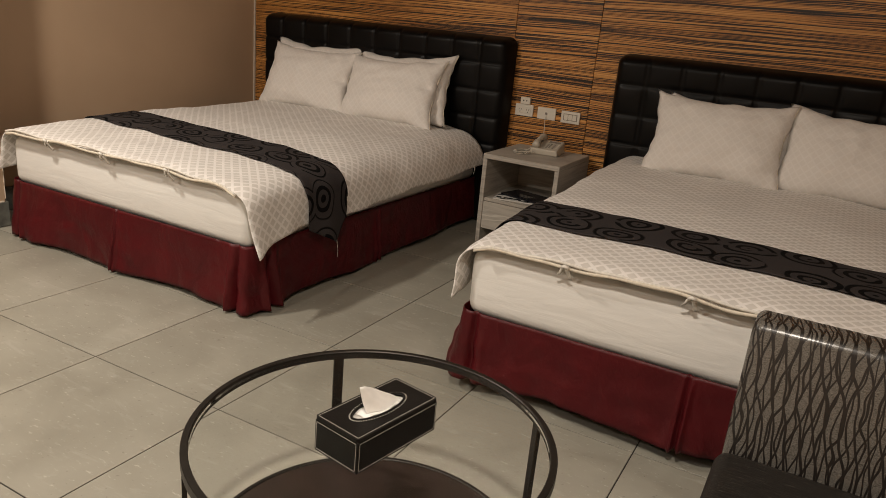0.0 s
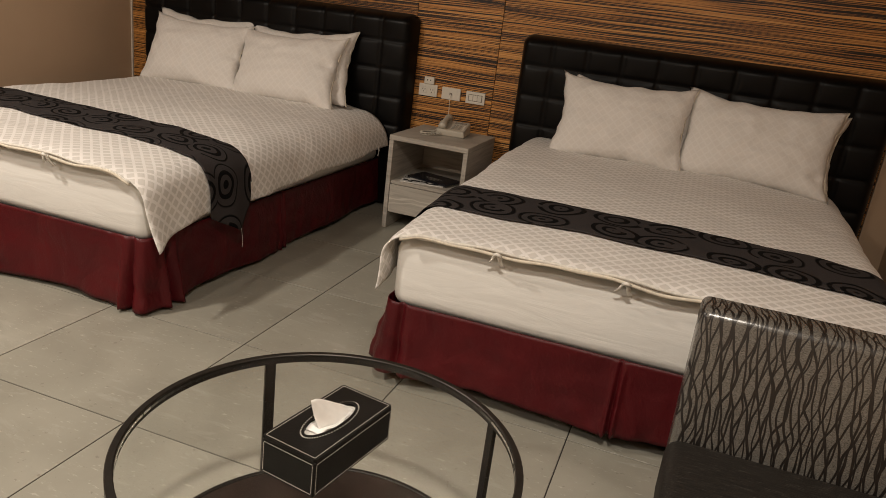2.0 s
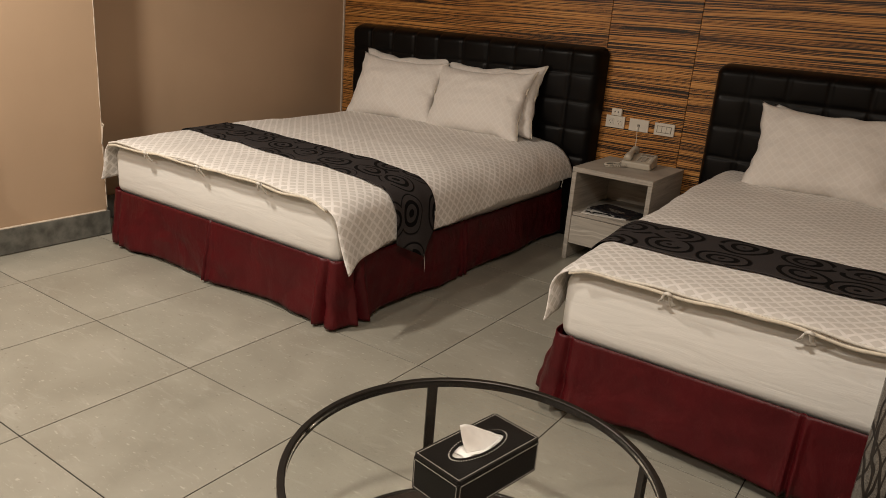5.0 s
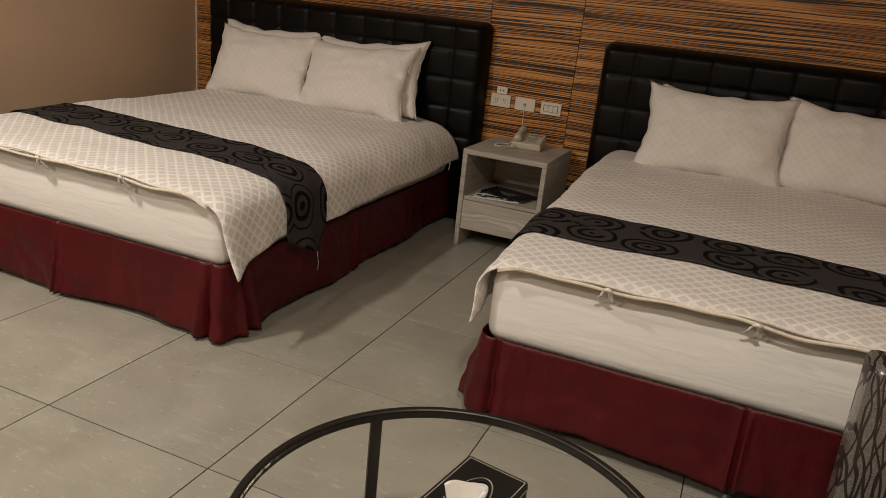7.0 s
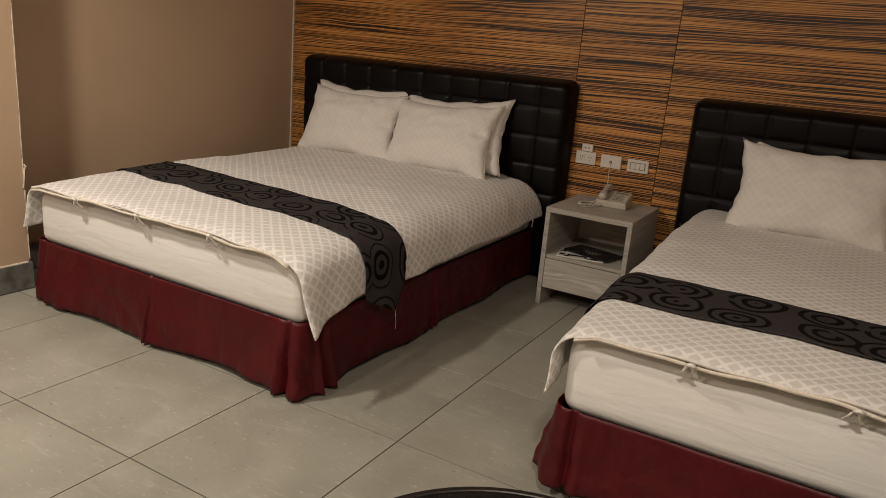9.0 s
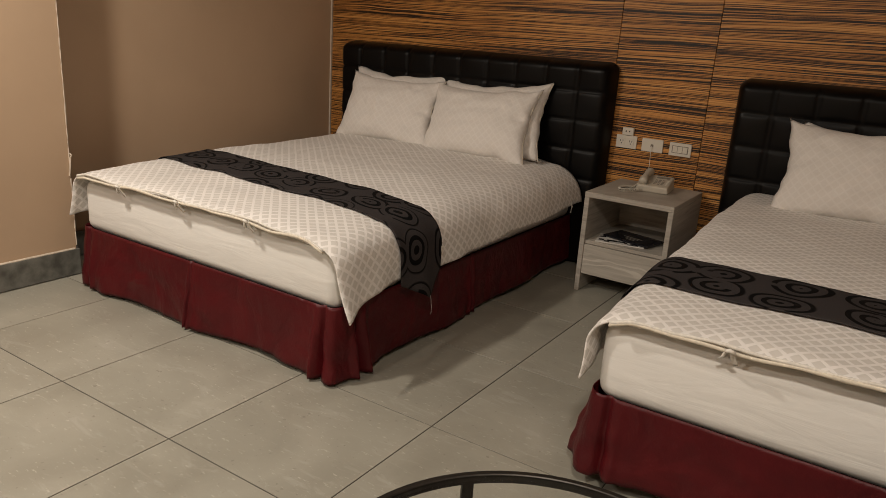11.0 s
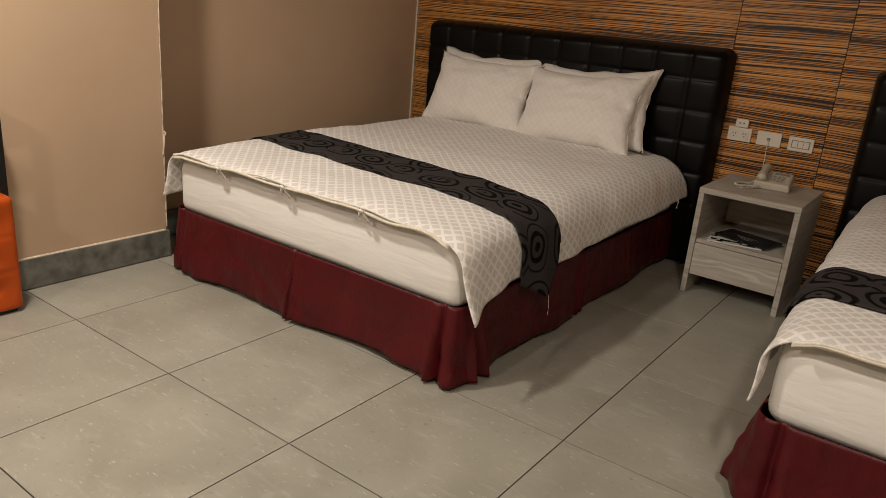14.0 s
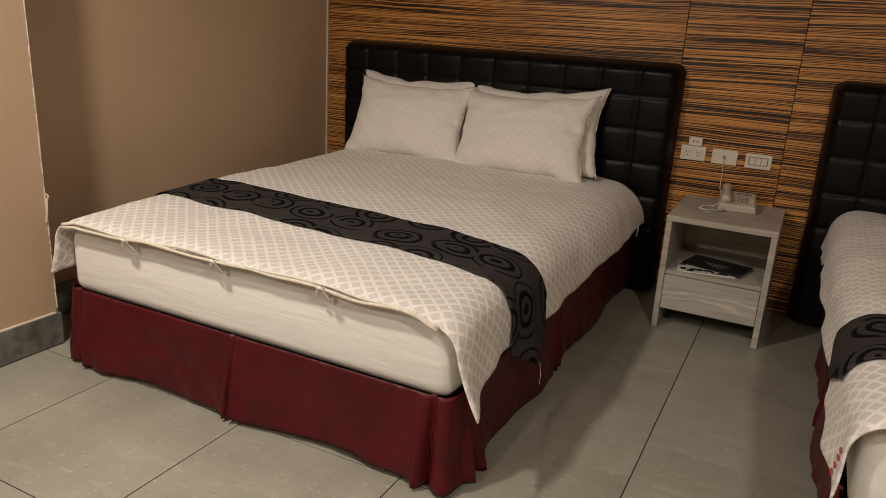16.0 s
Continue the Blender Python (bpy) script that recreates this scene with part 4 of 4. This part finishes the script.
def tissue_fn(u, v):
    tall = 0.056 * min(1, 1.12 * (1 - u)) ** 0.9
    return (-0.036 + 0.098 * u - 0.006 * v * (1 - u), -0.004 + 0.022 * v * (1 - 0.6 * u) - 0.010 * math.sin(u * 3.0) * (1 - v) + 0.003 * math.sin(u * 11 + v * 4), bh - 0.003 + tall * v + 0.002)


tis = thing("tissue", "white paper tissue pulled up from the black box", "tissue", (-0.731, 1.117, TH - 0.006), 80)
thicken(part("sheet", sheet(tissue_fn, 24, 12), M_TISSUE, tis, smooth=True), 0.0012)
thicken(part("sheet", sheet(lambda u, v: (-0.05 + u * 0.10, -0.018 + 0.036 * v + 0.004 * math.sin(u * 9), bh - 0.001 + 0.0025 * math.sin(u * 7 + v * 3) ** 2), 20, 8), M_TISSUE, tis, smooth=True), 0.001)

# ---- armless chair ----
ch = thing("lounge_chair", "armless lounge chair in grey branch-patterned fabric", "chair", (0.20, 1.67, 0), 0)


def chair_back():
    bm = bmesh.new()
    add_box(bm, -0.315, 0.315, -0.02, 0.095, 0.20, 0.678, 0.020, 4)
    for v in bm.verts:
        v.co.y += 0.20 * max(0, v.co.z - 0.36) + 0.004 * wob(v.co.x * 9, v.co.z * 9)
    return bm


part("backrest", chair_back(), M_BRANCH, ch, "backrest in silver-grey cloth with dark branching lines", smooth=True)
part("seat", box(-0.325, 0.325, -0.60, -0.022, 0.22, 0.385, 0.035, 4), M_SEAT, ch, "dark brown-grey seat cushion", smooth=True)
part("seat_frame", box(-0.31, 0.31, -0.58, 0.07, 0.12, 0.218, 0.008), M_SEAT, ch)
for lx in (-0.27, 0.27):
    for ly in (-0.53, 0.03):
        part("leg", rod((lx, ly, 0.0), (lx, ly, 0.121), 0.02), M_DARKPL, ch)

# ---- desk with glass top ----
dk = thing("console_desk", "black metal desk with glass top and lower shelf", "desk", (-3.70, 1.452, 0))
DW, DD, DZ = 1.10, 0.25, 0.783
for x in (0.0, -DD):
    for y in (0.0, -DW):
        part("leg", box(x - 0.012, x + 0.012, y - 0.024, y, 0, DZ - 0.026, 0.001, 1), M_BLKMETAL, dk)
for z0, z1 in ((DZ - 0.026, DZ), (0.585, 0.61)):
    for x in (0.0, -DD):
        part("rail", box(x - 0.012, x + 0.012, -DW + (0.0 if z1 == DZ else 0.0242), 0.0 if z1 == DZ else -0.0242, z0, z1, 0.001, 1), M_BLKMETAL, dk)
    for y in (-0.024, -DW):
        part("rail", box(-DD + 0.0122, -0.0122, y, y + 0.024, z0, z1, 0.001, 1), M_BLKMETAL, dk)
part("glass_top", box(-DD + 0.0125, -0.0125, -DW + 0.0245, -0.0245, DZ - 0.012, DZ - 0.003), M_SMOKE, dk, "grey glass top")
part("lower_shelf", box(-DD + 0.0125, -0.0125, -DW + 0.0245, -0.0245, 0.588, 0.603), M_SHELF, dk, "black lower shelf")

dev = thing("hair_dryer", "black plastic appliance with silver knobs on the shelf", "appliance", (-3.81, 1.16, 0.6035), 20)
part("body", box(-0.065, 0.065, -0.12, 0.10, 0.0, 0.075, 0.02, 3), M_DARKPL, dev, smooth=True)
for y in (-0.06, 0.0, 0.055):
    part("knob", rod((0.060, y, 0.05), (0.078, y, 0.052), 0.012), M_CHROME, dev, "silver knob")
part("cable", tube([(0.09, 0.06 + 0.03 * math.sin(i * 0.7), 0.012 + 0.010 * abs(math.sin(i * 0.9))) if i < 6 else (0.05 - 0.015 * (i - 6), 0.13 + 0.01 * math.sin(i), 0.008) for i in range(12)], 0.006, 6), M_DARKPL, dev, smooth=True)
cup = thing("cloth", "small folded grey cloth on the desk", "cloth", (-3.91, 1.36, DZ - 0.002), 30)
thicken(part("fold", sheet(lambda u, v: (0.032 * (2 * u - 1), 0.026 * (2 * v - 1), 0.004 + 0.018 * (1 - abs(2 * u - 1)) * (1 - abs(2 * v - 1)) + 0.006 * abs(wob(u * 6, v * 6))), 12, 10), M_BASE, cup, smooth=True), 0.003)

# ---- ottoman ----
ott = thing("ottoman", "orange leatherette tufted cube stool beneath the black desk", "ottoman", (-3.828, 1.190, 0))
OS, OH = 0.237, 0.462


def ottoman_body():
    def side(origin, ax, ay, nrm, buttons):
        def fn(u, v):
            e = min(u, 1 - u, v, 1 - v)
            p = origin + ax * u + ay * v
            core = Vector((min(max(p.x, -OS + 0.02), OS - 0.02), min(max(p.y, -OS + 0.02), OS - 0.02), min(max(p.z, 0.032), OH - 0.02)))
            p = core + (p - core).normalized() * 0.02
            dip = 0.0
            for bu, bv in buttons:
                d = math.hypot((u - bu) * 1.0, v - bv)
                dip += 0.014 * math.exp(-(d / 0.035) ** 2) + 0.006 * math.exp(-(d / 0.11) ** 2)
            crease = 0.003 * math.exp(-((v - 0.36) / 0.012) ** 2) + 0.003 * math.exp(-((v - 0.66) / 0.012) ** 2) if buttons else 0
            puff = 0.010 * math.sin(math.pi * u) * math.sin(math.pi * v)
            return p + nrm * (puff - dip + (0.004 * wob(u * 5, v * 5, origin.x) - crease) * min(1, e / 0.06))
        return sheet(fn, 48, 48)
    s = OS
    grid = [(i, j) for i in (0.2, 0.5, 0.8) for j in (0.2, 0.46, 0.74)]
    X, Y, Z = Vector((1, 0, 0)), Vector((0, 1, 0)), Vector((0, 0, 1))
    faces = ((Vector((s, -s, 0.012)), Y * 2 * s, Z * (OH - 0.012), X, grid), (Vector((-s, -s, OH)), X * 2 * s, Y * 2 * s, Z, ()),
             (Vector((-s, -s, 0.012)), X * 2 * s, Z * (OH - 0.012), -Y, grid), (Vector((s, s, 0.012)), -X * 2 * s, Z * (OH - 0.012), Y, grid), (Vector((-s, s, 0.012)), -Y * 2 * s, Z * (OH - 0.012), -X, grid))
    bm = bmesh.new()
    for f in faces:
        b = side(*f)
        me = bpy.data.meshes.new("face")
        b.to_mesh(me)
        b.free()
        bm.from_mesh(me)
        bpy.data.meshes.remove(me)
    bmesh.ops.remove_doubles(bm, verts=bm.verts, dist=0.0015)
    return bm


part("upholstery", ottoman_body(), M_ORANGE, ott, smooth=True)
for by in (-0.3, 0.0, 0.3):
    for bz in (0.2, 0.46, 0.74):
        b = part("button", rod((OS - 0.014, by * 2 * OS, 0.012 + bz * (OH - 0.012)), (OS - 0.006, by * 2 * OS, 0.012 + bz * (OH - 0.012)), 0.008, 10), M_ORANGE, ott)
part("base", box(-OS + 0.02, OS - 0.02, -OS + 0.02, OS - 0.02, 0.0, 0.03), M_DARKPL, ott)

# ---- floor ----
TS, GX, GY = 0.6, -2.19, 1.52
floor = setting("floor", box(-4.6, 1.1, BACK_Y - 0.2, WALL_Y + 0.2, -0.1, -0.0025), M_GROUT, "grey stone tiles with thin dark joints", "floor")
tile_bm = bmesh.new()
add_box(tile_bm, -TS / 2 + 0.0021, TS / 2 - 0.0021, -TS / 2 + 0.0021, TS / 2 - 0.0021, -0.012, 0.0, 0.0004, 1)
tile_mesh = bpy.data.meshes.new("tile")
tile_bm.to_mesh(tile_mesh)
tile_bm.free()
tile_mesh.materials.append(M_TILE)
for i in range(-4, 6):
    for j in range(-7, 5):
        t = new("tile", tile_mesh)
        t.parent = floor
        t.matrix_basis = pose(GX + (i + 0.5) * TS, GY + (j + 0.5) * TS, 0.0, 0.03 * wob(i, j), 0.03 * wob(j, i + 9))
